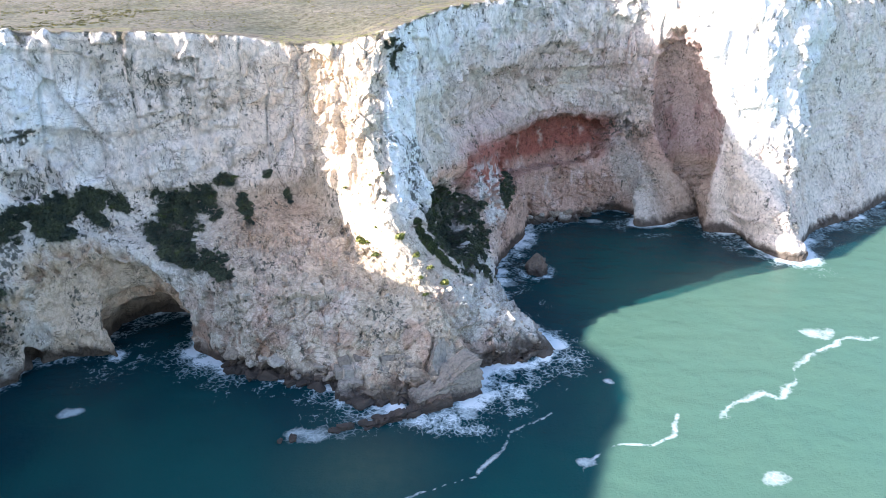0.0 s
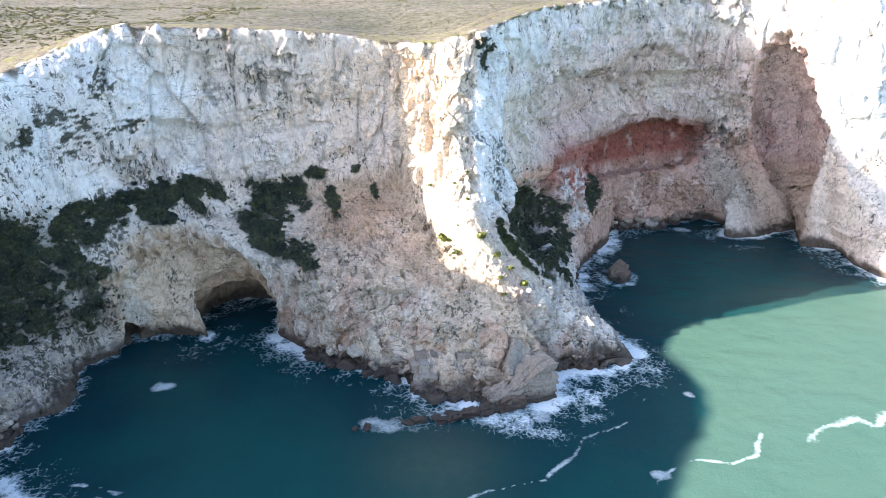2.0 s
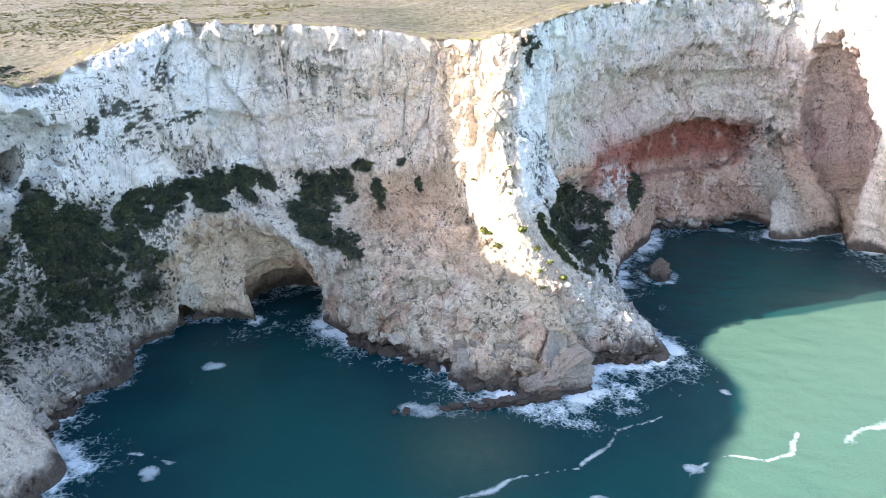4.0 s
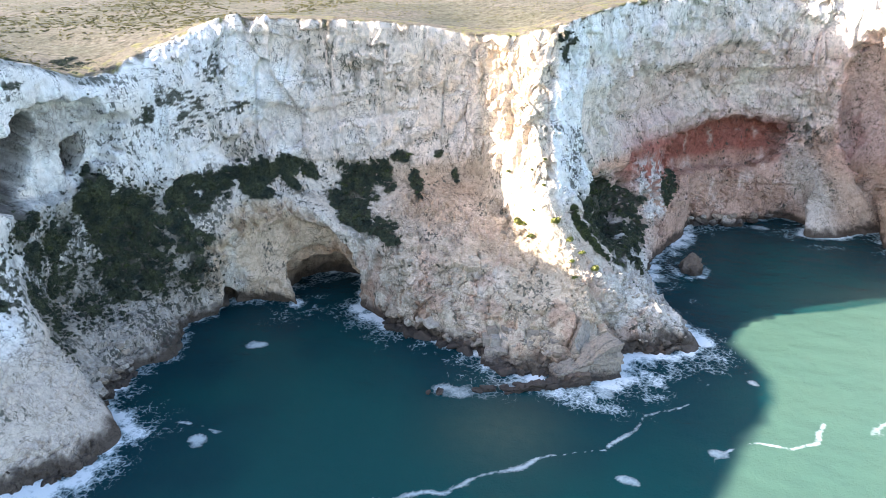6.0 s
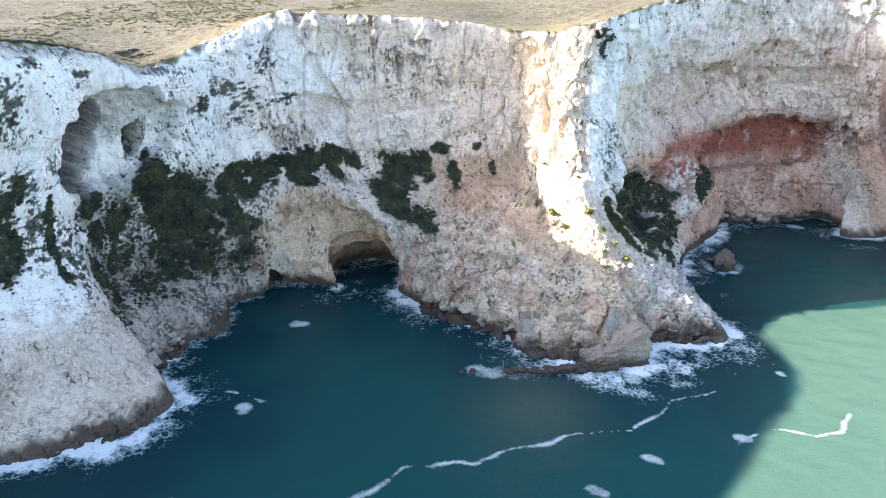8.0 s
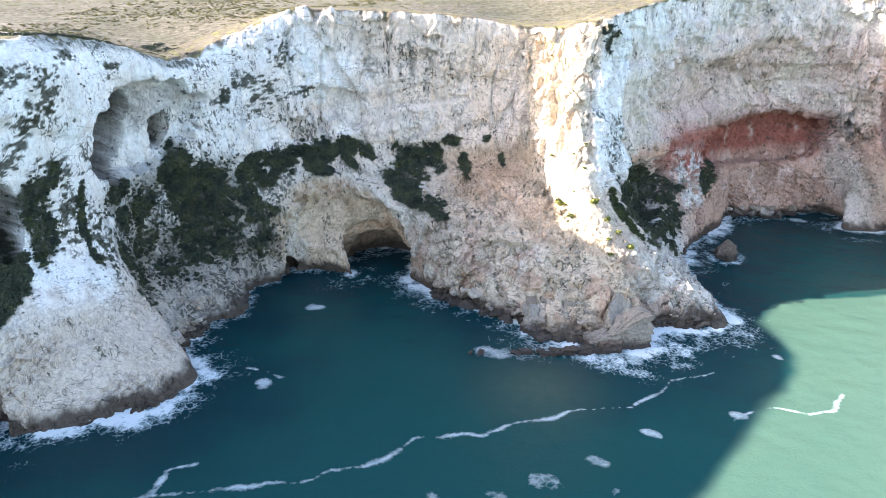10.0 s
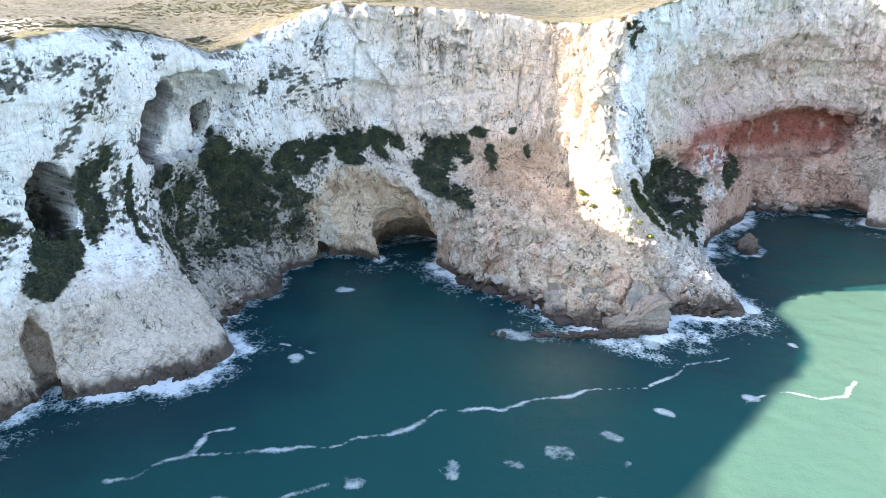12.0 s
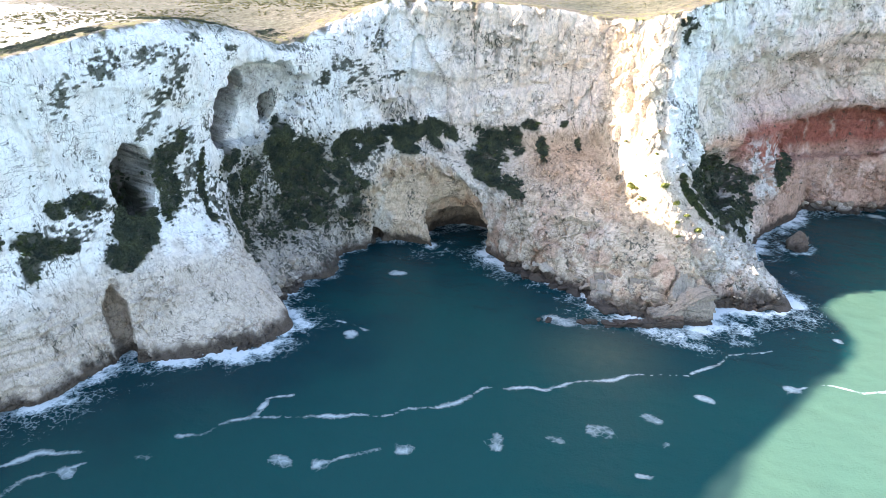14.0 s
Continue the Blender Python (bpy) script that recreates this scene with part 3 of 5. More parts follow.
    c = lerp(c, (0.62, 0.36, 0.25), 0.85 * smooth(36.2, 36.6, S) * (1 - smooth(38.2, 38.7, S)) * np.exp(-((Z - 40 - 2 * n2) / 3.2) ** 2))
    rib = smooth(38.6, 38.8, S + 0.1 * n2) * (1 - smooth(39.5, 39.8, S + 0.1 * n2)) * smooth(12, 18, Z) * (1 - smooth(34, 42, Z))
    c = lerp(c, (0.8, 0.79, 0.77), 0.7 * rib * smooth(-0.15, 0.1, n3 + n2))
    alcove = 1 - smooth(0.8, 1.1, np.sqrt(((S - 49.3) / 2.0) ** 2 + ((Z - 46) / 38) ** 2) + 0.1 * n2)
    c = lerp(c, (0.60, 0.475, 0.45), 0.8 * alcove * smooth(20, 30, Z))
    c = lerp(c, (0.42, 0.25, 0.24), 0.6 * alcove * smooth(0.05, 0.3, n2) * smooth(20, 26, Z) * (1 - smooth(48, 60, Z)))
    # darker brown low in the sea cave's mouth
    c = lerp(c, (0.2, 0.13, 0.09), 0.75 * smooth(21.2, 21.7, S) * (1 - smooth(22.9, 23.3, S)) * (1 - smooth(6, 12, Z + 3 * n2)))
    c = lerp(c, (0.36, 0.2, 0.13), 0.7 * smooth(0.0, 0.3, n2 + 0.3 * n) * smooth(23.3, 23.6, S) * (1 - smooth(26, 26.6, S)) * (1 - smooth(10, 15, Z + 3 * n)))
    # lichen and scrub stains on the ledges
    v = smooth(0.16, 0.24, n2 + 0.3 * n) * (0.12 * (S > 19) + 0.5 * np.exp(-((S - 25) / 2) ** 2) + 0.8 * smooth(14.5, 15, S) * (1 - smooth(19, 20, S)) * (1 - smooth(34, 40, Z)))
    c = lerp(c, (0.06, 0.065, 0.045), 0.85 * np.clip(v, 0, 1) * smooth(-0.12, 0.02, n3))
    n4 = fbm(P / np.array([1.7, 1.7, 0.9]), 3, 48)
    # scrub along slanting ledges: station, height, half width, half height, slant
    for ls, lz, lw, lh, sl in LEDGES:
        u = (S - ls) - sl * (Z - lz)
        k = np.sqrt((u / lw) ** 2 + ((Z - lz) / lh) ** 2)
        c = lerp(c, (0.06, 0.065, 0.045), 0.9 * smooth(0.04, 0.16, 0.3 * (1 - k) + 0.75 * n4 + 0.2 * n2) * (1 - smooth(1.2, 1.6, k)))
    # earth and undergrowth where the thickets root
    e = growth(S, Z, fbm(P / 5.0, 3, 120), THICKETS)
    c = lerp(c, (0.055, 0.06, 0.042), 0.95 * e * smooth(-0.65, -0.3, n3 + 0.5 * n2))
    # brown tint inside the narrow west notch
    hs, hz, ws, hh, deep, soft = HOLLOWS[9]
    c = lerp(c, (0.36, 0.28, 0.21), 0.8 * (1 - smooth(0.7, 1.05, np.sqrt(((S - hs) / ws) ** 2 + ((Z - hz) / hh) ** 2) + 0.2 * n2)))
    gul = smooth(14.4, 15.0, S) * (1 - smooth(18.4, 19.0, S)) * (1 - smooth(16, 28, Z + 6 * n2))
    c = lerp(c, (0.46, 0.42, 0.37), 0.9 * gul)
    scrubby = smooth(14.3, 14.9, S) * (1 - smooth(18.8, 19.4, S)) * smooth(8, 16, Z) * (1 - smooth(42, 50, Z))
    c = lerp(c, (0.13, 0.125, 0.1), 0.6 * scrubby * smooth(-0.35, 0.1, n2 + 0.5 * n3 + 0.2))
    ramp_ = np.exp(-(((S - 46.4 + 0.045 * (Z - 10)) / 0.8) ** 2 + ((Z - 16) / 20) ** 2) ** 2)
    c = lerp(c, (0.60, 0.55, 0.49), 0.8 * ramp_)
    c = lerp(c, (0.14, 0.14, 0.125), 0.85 * np.exp(-(((S - 46.2) / 1.1) ** 2 + ((Z - 42) / 10) ** 2)) * smooth(-0.2, 0.1, n2 + 0.6 * n3))
    # bare stone inside the hollows, with the caves' shade put into its dark colour
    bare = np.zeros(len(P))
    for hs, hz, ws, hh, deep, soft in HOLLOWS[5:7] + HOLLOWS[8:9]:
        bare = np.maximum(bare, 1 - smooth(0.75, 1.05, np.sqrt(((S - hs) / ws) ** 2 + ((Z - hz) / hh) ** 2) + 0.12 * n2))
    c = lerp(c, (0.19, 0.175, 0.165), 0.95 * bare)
    # grey stone under the vault's roof, part of the grey being painted shade
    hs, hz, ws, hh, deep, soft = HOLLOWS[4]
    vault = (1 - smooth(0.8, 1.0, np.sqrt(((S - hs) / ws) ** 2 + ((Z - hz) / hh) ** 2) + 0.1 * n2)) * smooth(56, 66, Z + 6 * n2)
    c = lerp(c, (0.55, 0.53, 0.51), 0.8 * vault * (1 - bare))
    # weed and wet stone at the water
    wet = 1 - smooth(1.8, 5.2, Z * (1 - 0.3 * smooth(29, 31, S) * (1 - smooth(35.5, 37, S))) + 2.6 * n2 + 1.2 * n3)
    c = lerp(c, (0.06, 0.045, 0.035), 0.92 * wet)
    # turf
    g = smooth(256, 264, V + 14 * n2 + 6 * n3)
    turf = lerp(np.tile(np.array([0.175, 0.15, 0.115]), (len(P), 1)), (0.20, 0.19, 0.09), smooth(0.0, 0.4, n3))
    c = c + (turf - c) * g[:, None]
    crest = smooth(12.3, 13.2, S) * (1 - smooth(17.2, 17.8, S)) * smooth(238, 250, V + 8 * n2)
    c = lerp(c, (0.34, 0.34, 0.31), 0.8 * crest * (1 - g))
    # how many specks of lichen and scrub the stone carries
    speck = 0.2 - 0.1 * smooth(19.5, 22, S) - 0.3 * (1 - smooth(14, 14.8, S)) * (1 - smooth(22, 32, Z)) + (0.35 - 0.2 * smooth(36, 38, S)) * smooth(-0.1, 0.4, n) - 0.15 * smooth(28, 29, S) * (1 - smooth(33, 34, S)) + 0.25 * smooth(14, 15, S) * (1 - smooth(20, 22, S)) * (1 - smooth(30, 60, Z))
    speck = speck + 0.25 * np.exp(-(((S - 46.0) / 1.2) ** 2 + ((Z - 38) / 12) ** 2)) + 0.1 * rib - 0.3 * wet + 0.08 * smooth(24, 25, S) * (1 - smooth(34.5, 35.5, S)) * (1 - smooth(30, 38, Z)) * smooth(-0.3, 0.2, n2) - 0.3 * cave - 0.2 * coat_(S, Z, n)
    return np.c_[np.clip(c, 0.01, 0.95), np.clip((speck + 0.5 * crest) * (1 - g), 0, 1)]


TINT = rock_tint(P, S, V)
RUBBLE = np.clip(0.2 + stony, 0, 1) * (1 - smooth(34, 42, P[:, 2])) * smooth(23.6, 24.6, S) * (1 - smooth(35.5, 36.5, S)) * smooth(2, 5, P[:, 2])
RUBBLE = np.maximum(RUBBLE, 0.4 * (1 - smooth(14, 14.6, S)) * (1 - smooth(20, 30, P[:, 2])))
RUBBLE = 0.55 * np.maximum(RUBBLE, 0.4 * smooth(14.6, 15.2, S) * (1 - smooth(18.6, 19.2, S)) * (1 - smooth(22, 34, P[:, 2])))


def grid_mesh(name, P, nv, nu, tint=None, keep=None):
    me = bpy.data.meshes.new(name)
    i = np.arange(nv * nu).reshape(nv, nu)
    q = np.stack([i[:-1, :-1], i[:-1, 1:], i[1:, 1:], i[1:, :-1]], -1).reshape(-1, 4)
    if keep is not None:
        q = q[keep]
        used, inv = np.unique(q, return_inverse=True)
        q, P = inv.reshape(-1, 4), P[used]
        tint = tint[used] if tint is not None else None
    me.vertices.add(len(P))
    me.vertices.foreach_set("co", P.astype(np.float32).ravel())
    me.loops.add(q.size)
    me.loops.foreach_set("vertex_index", q.astype(np.int32).ravel())
    me.polygons.add(len(q))
    me.polygons.foreach_set("loop_start", np.arange(0, q.size, 4, dtype=np.int32))
    me.polygons.foreach_set("loop_total", np.full(len(q), 4, dtype=np.int32))
    me.update()
    if tint is not None:
        a = me.attributes.new("tint", "FLOAT_COLOR", "POINT")
        a.data.foreach_set("color", (tint if tint.shape[1] == 4 else np.c_[tint, np.ones(len(tint))]).astype(np.float32).ravel())
    return me


def cliff(name, s0, s1, label):
    a, b = np.searchsorted(STN, s0), min(np.searchsorted(STN, s1) + 1, NU)
    sel = np.arange(NV * NU).reshape(NV, NU)[:, a:b].ravel()
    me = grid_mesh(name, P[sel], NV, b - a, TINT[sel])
    me.materials.append(ROCK)
    me.attributes.new("rubble", "FLOAT", "POINT").data.foreach_set("value", RUBBLE[sel].astype(np.float32))
    soft_face = (wall * (1 - ridge)).reshape(NV, NU)[:-1, a:b - 1].ravel() > 0.5          # broken stone below and on the ridge keeps its edges
    me.polygons.foreach_set("use_smooth", soft_face)
    ob = new(name, me)
    return tagged(ob, label, "cliff", kind="structure")


cliff("cliff_west", 0, 19, "white-coated limestone sea cliff with caves and scrub ledges")
cliff("cliff_middle", 19, 31, "pinkish grey limestone wall above an ochre sea cave")
cliff("cliff_headland", 31, 37, "sunlit rocky headland ridge with white flank")
cliff("cliff_east_bay", 37, 50, "overhanging limestone wall with red band above a cove")
cliff("cliff_promontory", 50, 72, "steep limestone promontory with sunlit flank")

# ---- plateau ----
def inside(x, y, poly):
    c = np.zeros(len(x), bool)
    for (x0, y0), (x1, y1) in zip(poly, np.roll(poly, -1, 0)):
        if y0 != y1:
            c ^= ((y0 > y) != (y1 > y)) & (x < (x1 - x0) * (y - y0) / (y1 - y0) + x0)
    return c


rim2 = rim[::6]
poly = np.concatenate([rim2[:, :2] + inland[::6] * 5, [(3500, 1500), (3500, 4500), (-4500, 4500), (-4500, -3000), (-600, -3000)]])


gx = np.r_[-4400, -2500, -1200, -700, np.arange(-420, 470, 2.0), 600, 900, 1600, 3400]
gy = np.r_[-2900, -1500, -700, -300, np.arange(-100, 560, 2.0), 700, 1000, 1800, 4400]
X, Y = np.meshgrid(gx, gy)
x, y = X.ravel(), Y.ravel()
TOPP = np.stack([x, y, top_height(x, y)], 1)
ny, nx = X.shape
i = np.arange(nx * ny).reshape(ny, nx)
inn = inside(x, y, poly).reshape(ny, nx)
keep = (inn[:-1, :-1] & inn[:-1, 1:] & inn[1:, 1:] & inn[1:, :-1]).ravel()


def turf_material():
    m, t, b = mat("dry_turf")
    geo = t.nodes.new("ShaderNodeTexCoord")
    n1 = node(t, "ShaderNodeTexNoise", Scale=0.45, Detail=8.0, Roughness=0.7)
    n2 = node(t, "ShaderNodeTexNoise", Scale=0.035, Detail=5.0, Roughness=0.6)
    for n in (n1, n2):
        t.links.new(geo.outputs["Object"], n.inputs["Vector"])
    c = ramp(t, n1.outputs[0], [(0.38, (0.045, 0.045, 0.028)), (0.48, (0.115, 0.098, 0.068)), (0.6, (0.155, 0.137, 0.112)), (0.72, (0.26, 0.24, 0.22))])
    n3 = node(t, "ShaderNodeTexNoise", Scale=1.3, Detail=4.0, Roughness=0.7)
    t.links.new(geo.outputs["Object"], n3.inputs["Vector"])
    c = mix(t, c, ramp(t, n3.outputs[0], [(0.36, grey(0.35)), (0.47, grey(0.95)), (0.6, grey(1.0)), (0.68, grey(1.7))]), 0.8, "MULTIPLY")
    c = mix(t, c, ramp(t, n2.outputs[0], [(0.38, (0.6, 0.66, 0.45)), (0.5, (0.88, 0.88, 0.74)), (0.62, (1.05, 0.99, 0.96))]), 0.8, "MULTIPLY")
    at = t.nodes.new("ShaderNodeAttribute")
    at.attribute_name = "stony"
    c = mix(t, c, ramp(t, n1.outputs[0], [(0.36, (0.1, 0.1, 0.08)), (0.46, (0.3, 0.27, 0.24)), (0.62, (0.46, 0.42, 0.39))]), at.outputs["Fac"])
    t.links.new(c, b.inputs["Base Color"])
    b.inputs["Roughness"].default_value = 0.95
    bump = node(t, "ShaderNodeBump", Strength=0.8, Distance=0.4)
    t.links.new(n1.outputs[0], bump.inputs["Height"])
    t.links.new(bump.outputs[0], b.inputs["Normal"])
    return m


# bare pale stone shows through the turf on the west side and along the rim
bare_top = smooth(-0.35, 0.25, fbm(TOPP / 16.0, 3, 75) + 0.5 - 1.3 * smooth(125, 165, TOPP[:, 1]) - 1.2 * smooth(-160, -120, TOPP[:, 0]))
me = grid_mesh("ground", TOPP, ny, nx, np.repeat(bare_top[:, None], 3, 1), keep)
a = me.attributes.new("stony", "FLOAT", "POINT")
tints = np.zeros(len(me.vertices) * 4, np.float32)
me.attributes["tint"].data.foreach_get("color", tints)
a.data.foreach_set("value", tints[::4].copy())
me.materials.append(turf_material())
tagged(new("ground", me), "dry grassy plateau with low scrub above the cliffs", "ground", kind="structure")

# ---- sea ----
G3 = P.reshape(NV, NU, 3)
first_dry = np.argmax(G3[:80, :, 2] > 0.0, axis=0)
waterline = G3[first_dry, np.arange(NU), :2]


def shore_distance(x, y):
    d = np.full(len(x), 1e9)
    a = waterline[::4]
    for (x0, y0), (x1, y1) in zip(a[:-1], a[1:]):
        ux, uy = x1 - x0, y1 - y0
        t = np.clip(((x - x0) * ux + (y - y0) * uy) / (ux * ux + uy * uy + 1e-9), 0, 1)
        d = np.minimum(d, (x - x0 - t * ux) ** 2 + (y - y0 - t * uy) ** 2)
    return np.sqrt(d)


def sea_material():
    m, t, b = mat("sea_water")
    geo = t.nodes.new("ShaderNodeTexCoord")
    at = t.nodes.new("ShaderNodeAttribute")
    at.attribute_name = "tint"
    sep = t.nodes.new("ShaderNodeSeparateColor")
    t.links.new(at.outputs["Color"], sep.inputs[0])
    n0 = node(t, "ShaderNodeTexNoise", Scale=0.03, Detail=4.0)
    n1 = node(t, "ShaderNodeTexNoise", Scale=0.35, Detail=6.0, Roughness=0.6)
    n2 = node(t, "ShaderNodeTexNoise", Scale=0.32, Detail=9.0, Roughness=0.72, Distortion=1.2)
    n3 = node(t, "ShaderNodeTexNoise", Scale=0.42, Detail=6.0, Roughness=0.65, Distortion=1.5)
    for n in (n0, n1, n2, n3):
        t.links.new(geo.outputs["Object"], n.inputs["Vector"])
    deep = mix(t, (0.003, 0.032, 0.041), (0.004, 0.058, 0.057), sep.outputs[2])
    # pale green of the sunlit sea, a painted tint over the dark water
    sunlit_sea = mix(t, (0.086, 0.154, 0.109), (0.067, 0.146, 0.112), n0.outputs[0])
    shoal = t.nodes.new("ShaderNodeAttribute")
    shoal.attribute_name = "shoal"
    deep = mix(t, deep, mix(t, (0.016, 0.062, 0.058), (0.05, 0.085, 0.066), n1.outputs[0]), shoal.outputs["Fac"])
    c = mix(t, deep, sunlit_sea, sep.outputs[1])

    def calc(op, a, b):
        n = t.nodes.new("ShaderNodeMath")
        n.operation = op
        for sock, value in enumerate((a, b)):
            if isinstance(value, float):
                n.inputs[sock].default_value = value
            else:
                t.links.new(value, n.inputs[sock])
        return n.outputs[0]

    ridge = calc("SUBTRACT", 1.0, calc("MULTIPLY", calc("ABSOLUTE", calc("SUBTRACT", n3.outputs[0], 0.5), 0.0), 7.0))
    lace = t.nodes.new("ShaderNodeTexVoronoi")
    lace.feature = "DISTANCE_TO_EDGE"
    lace.inputs["Scale"].default_value = 0.55
    wavy = t.nodes.new("ShaderNodeVectorMath")
    wavy.operation = "MULTIPLY_ADD"
    wavy.inputs[1].default_value = (2.2, 2.2, 0.0)
    t.links.new(n1.outputs["Color"], wavy.inputs[0])
    t.links.new(geo.outputs["Object"], wavy.inputs[2])
    t.links.new(wavy.outputs[0], lace.inputs["Vector"])
    web = ramp(t, lace.outputs["Distance"], [(0.0, grey(1.0)), (0.16, grey(0.0))])
    f = calc("ADD", calc("MULTIPLY", sep.outputs[0], 0.9), calc("ADD", calc("MULTIPLY", n2.outputs[0], 0.6), calc("ADD", calc("MULTIPLY", ridge, 0.2), calc("MULTIPLY", web, 0.16))))
    foam = ramp(t, calc("MULTIPLY", f, 0.6), [(0.52, grey(0.0)), (0.56, grey(0.3)), (0.62, grey(0.65)), (0.7, grey(0.95))])
    streaky = ramp(t, calc("ADD", calc("MULTIPLY", at.outputs["Alpha"], 0.8), calc("ADD", calc("MULTIPLY", n2.outputs[0], 0.3), calc("MULTIPLY", web, 0.07))), [(0.5, grey(0.0)), (0.62, grey(0.4)), (0.78, grey(0.85))])
    c = mix(t, c, (0.52, 0.59, 0.6), streaky)
    c = mix(t, c, mix(t, (0.40, 0.49, 0.51), (0.76, 0.81, 0.83), ramp(t, calc("MULTIPLY", f, 0.6), [(0.62, grey(0.0)), (0.78, grey(1.0))])), foam)
    t.links.new(c, b.inputs["Base Color"])
    ro = ramp(t, foam, [(0.0, grey(0.25)), (1.0, grey(0.8))])
    t.links.new(ro, b.inputs["Roughness"])
    b.inputs["IOR"].default_value = 1.33
    b.inputs["Specular IOR Level"].default_value = 0.2
    n6 = node(t, "ShaderNodeTexNoise", Scale=1.4, Detail=5.0, Roughness=0.65)
    t.links.new(geo.outputs["Object"], n6.inputs["Vector"])
    bump = node(t, "ShaderNodeBump", Strength=0.4, Distance=0.6)
    t.links.new(calc("ADD", n1.outputs[0], calc("MULTIPLY", n6.outputs[0], 0.4)), bump.inputs["Height"])
    t.links.new(bump.outputs[0], b.inputs["Normal"])
    return m


gx = np.r_[-4400, -1500, -600, -260, np.arange(-175, 260, 0.8), 320, 500, 900, 2000, 4400]
gy = np.r_[-4400, -2000, -800, -300, -100, -20, np.arange(20, 335, 0.8), 400, 600, 1500, 4400]
X, Y = np.meshgrid(gx, gy)
x, y = X.ravel(), Y.ravel()
q = np.stack([x, y, x * 0], 1)
sd = shore_distance(x, y)
wob = fbm(q / 14.0, 3, 80)
# breakers: wide on the exposed capes, narrow in the coves
si = np.full(len(x), 0.0)
near_shore = sd < 30
cx = waterline[::5]
idx = np.argmin((x[near_shore, None] - cx[None, :, 0]) ** 2 + (y[near_shore, None] - cx[None, :, 1]) ** 2, 1)
si[near_shore] = STN[::5][idx]
wide = 1.5 + 7.5 * np.exp(-((si - 32.3) / 2.4) ** 2) + 3.4 * np.exp(-((si - 13) / 1.6) ** 2) + 1.6 * np.exp(-((si - 9) / 2.5) ** 2) + 1.8 * np.exp(-((si - 23.8) / 1.2) ** 2) \
    + 1.8 * np.exp(-((si - 39.5) / 2) ** 2) + 2.0 * np.exp(-((si - 55) / 4) ** 2)
wob2 = fbm(q / 4.0, 3, 86)
foam_mask = (0.52 + 0.6 * wob2) * smooth(-0.35, 0.15, wob + 0.12 * (wide - 2)) * np.exp(-(sd / (1.2 * wide * (1.0 + 0.9 * wob))) ** 1.5) + (0.44 + 0.3 * wob2) * np.exp(-(sd / (3.0 * wide)) ** 2)
swirl = fbm(np.stack([x / 13, y / 13, x * 0], 1) + 0.6 * wob2[:, None], 3, 90)
foam_mask = np.maximum(foam_mask, 0.47 * smooth(0.0, 0.35, swirl + 0.1) * np.exp(-(sd / 20.0) ** 2) * (sd > 0))
foam_mask = np.where(near_shore, foam_mask, 0)
round_stack = np.hypot(x - 32, y - 248)
foam_mask = np.maximum(foam_mask, (0.55 + 0.4 * wob2) * np.exp(-((round_stack - 6.0) / 3.5) ** 2))
# drifting foam: lines and flecks
STREAKS = [[(-104, 47), (-97, 55), (-93, 61), (-83, 65), (-72, 71), (-61, 79), (-49, 88), (-44, 99), (-35, 103), (-27, 107), (-18, 117), (-6, 126), (6, 131), (11, 139), (15, 146), (26, 156)],
           [(-93, 61), (-95, 69), (-90, 74)], [(-136, 17), (-130, 26), (-121, 33)], [(-106, 112), (-98, 113), (-90, 112)], [(-68, 52), (-62, 59), (-58, 64)],
           [(31, 133), (37, 140), (42, 142), (50, 143), (56, 148), (61, 156)], [(71, 153), (75, 160), (87, 167), (90, 163), (97, 171), (101, 180), (111, 188), (122, 195), (135, 199)],
           [(-40, 146), (-27, 151), (-10, 153), (4, 158)], [(-123, 21), (-116, 29)]]
FLECKS = [(-76, 50, 2.6), (-52, 67, 2.6), (-33, 79, 2.8), (-20, 87, 2.0), (-10, 95, 2.6), (0, 105, 2.4), (12, 121, 2.0), (-106, 37, 1.8), (-118, 25, 2.6), (33, 136, 2.0), (4, 96, 1.0), (3, 83, 1.2),
          (76, 131, 2.4), (-102, 154, 2.6), (63, 305, 4), (31, 277, 3), (22, 238, 3.5), (118, 201, 4), (45, 172, 1.6), (-93, 108, 2.0)]
wx, wy = x + 2.2 * fbm(q / 7.0, 3, 87), y + 2.2 * fbm(q / 7.0, 3, 88)
drift = np.zeros(len(x))
for n, pts in enumerate(STREAKS):
    for (x0, y0), (x1, y1) in zip(pts[:-1], pts[1:]):
        ux, uy = x1 - x0, y1 - y0
        t = np.clip(((wx - x0) * ux + (wy - y0) * uy) / (ux * ux + uy * uy), 0, 1)
        d = np.hypot(wx - x0 - t * ux, wy - y0 - t * uy)
        w = (0.85, 0.7, 0.8, 0.6, 0.9, 0.65, 1.1, 4.5, 0.8)[n]
        drift = np.maximum(drift, np.exp(-(d / (0.62 * w * (1.2 + 1.3 * wob))) ** 2) * (1.0 if n != 7 else 0.85))
        drift = np.maximum(drift, 0.72 * np.exp(-(d / (1.9 * w * (1.0 + 1.3 * wob))) ** 2))
for fx, fy, fr in FLECKS:
    drift = np.maximum(drift, 0.9 * np.exp(-((np.hypot((wx - fx) * 0.75, wy - fy)) / (1.25 * fr)) ** 4))
drift *= 0.68 + 0.42 * fbm(q / 5.0, 3, 89)
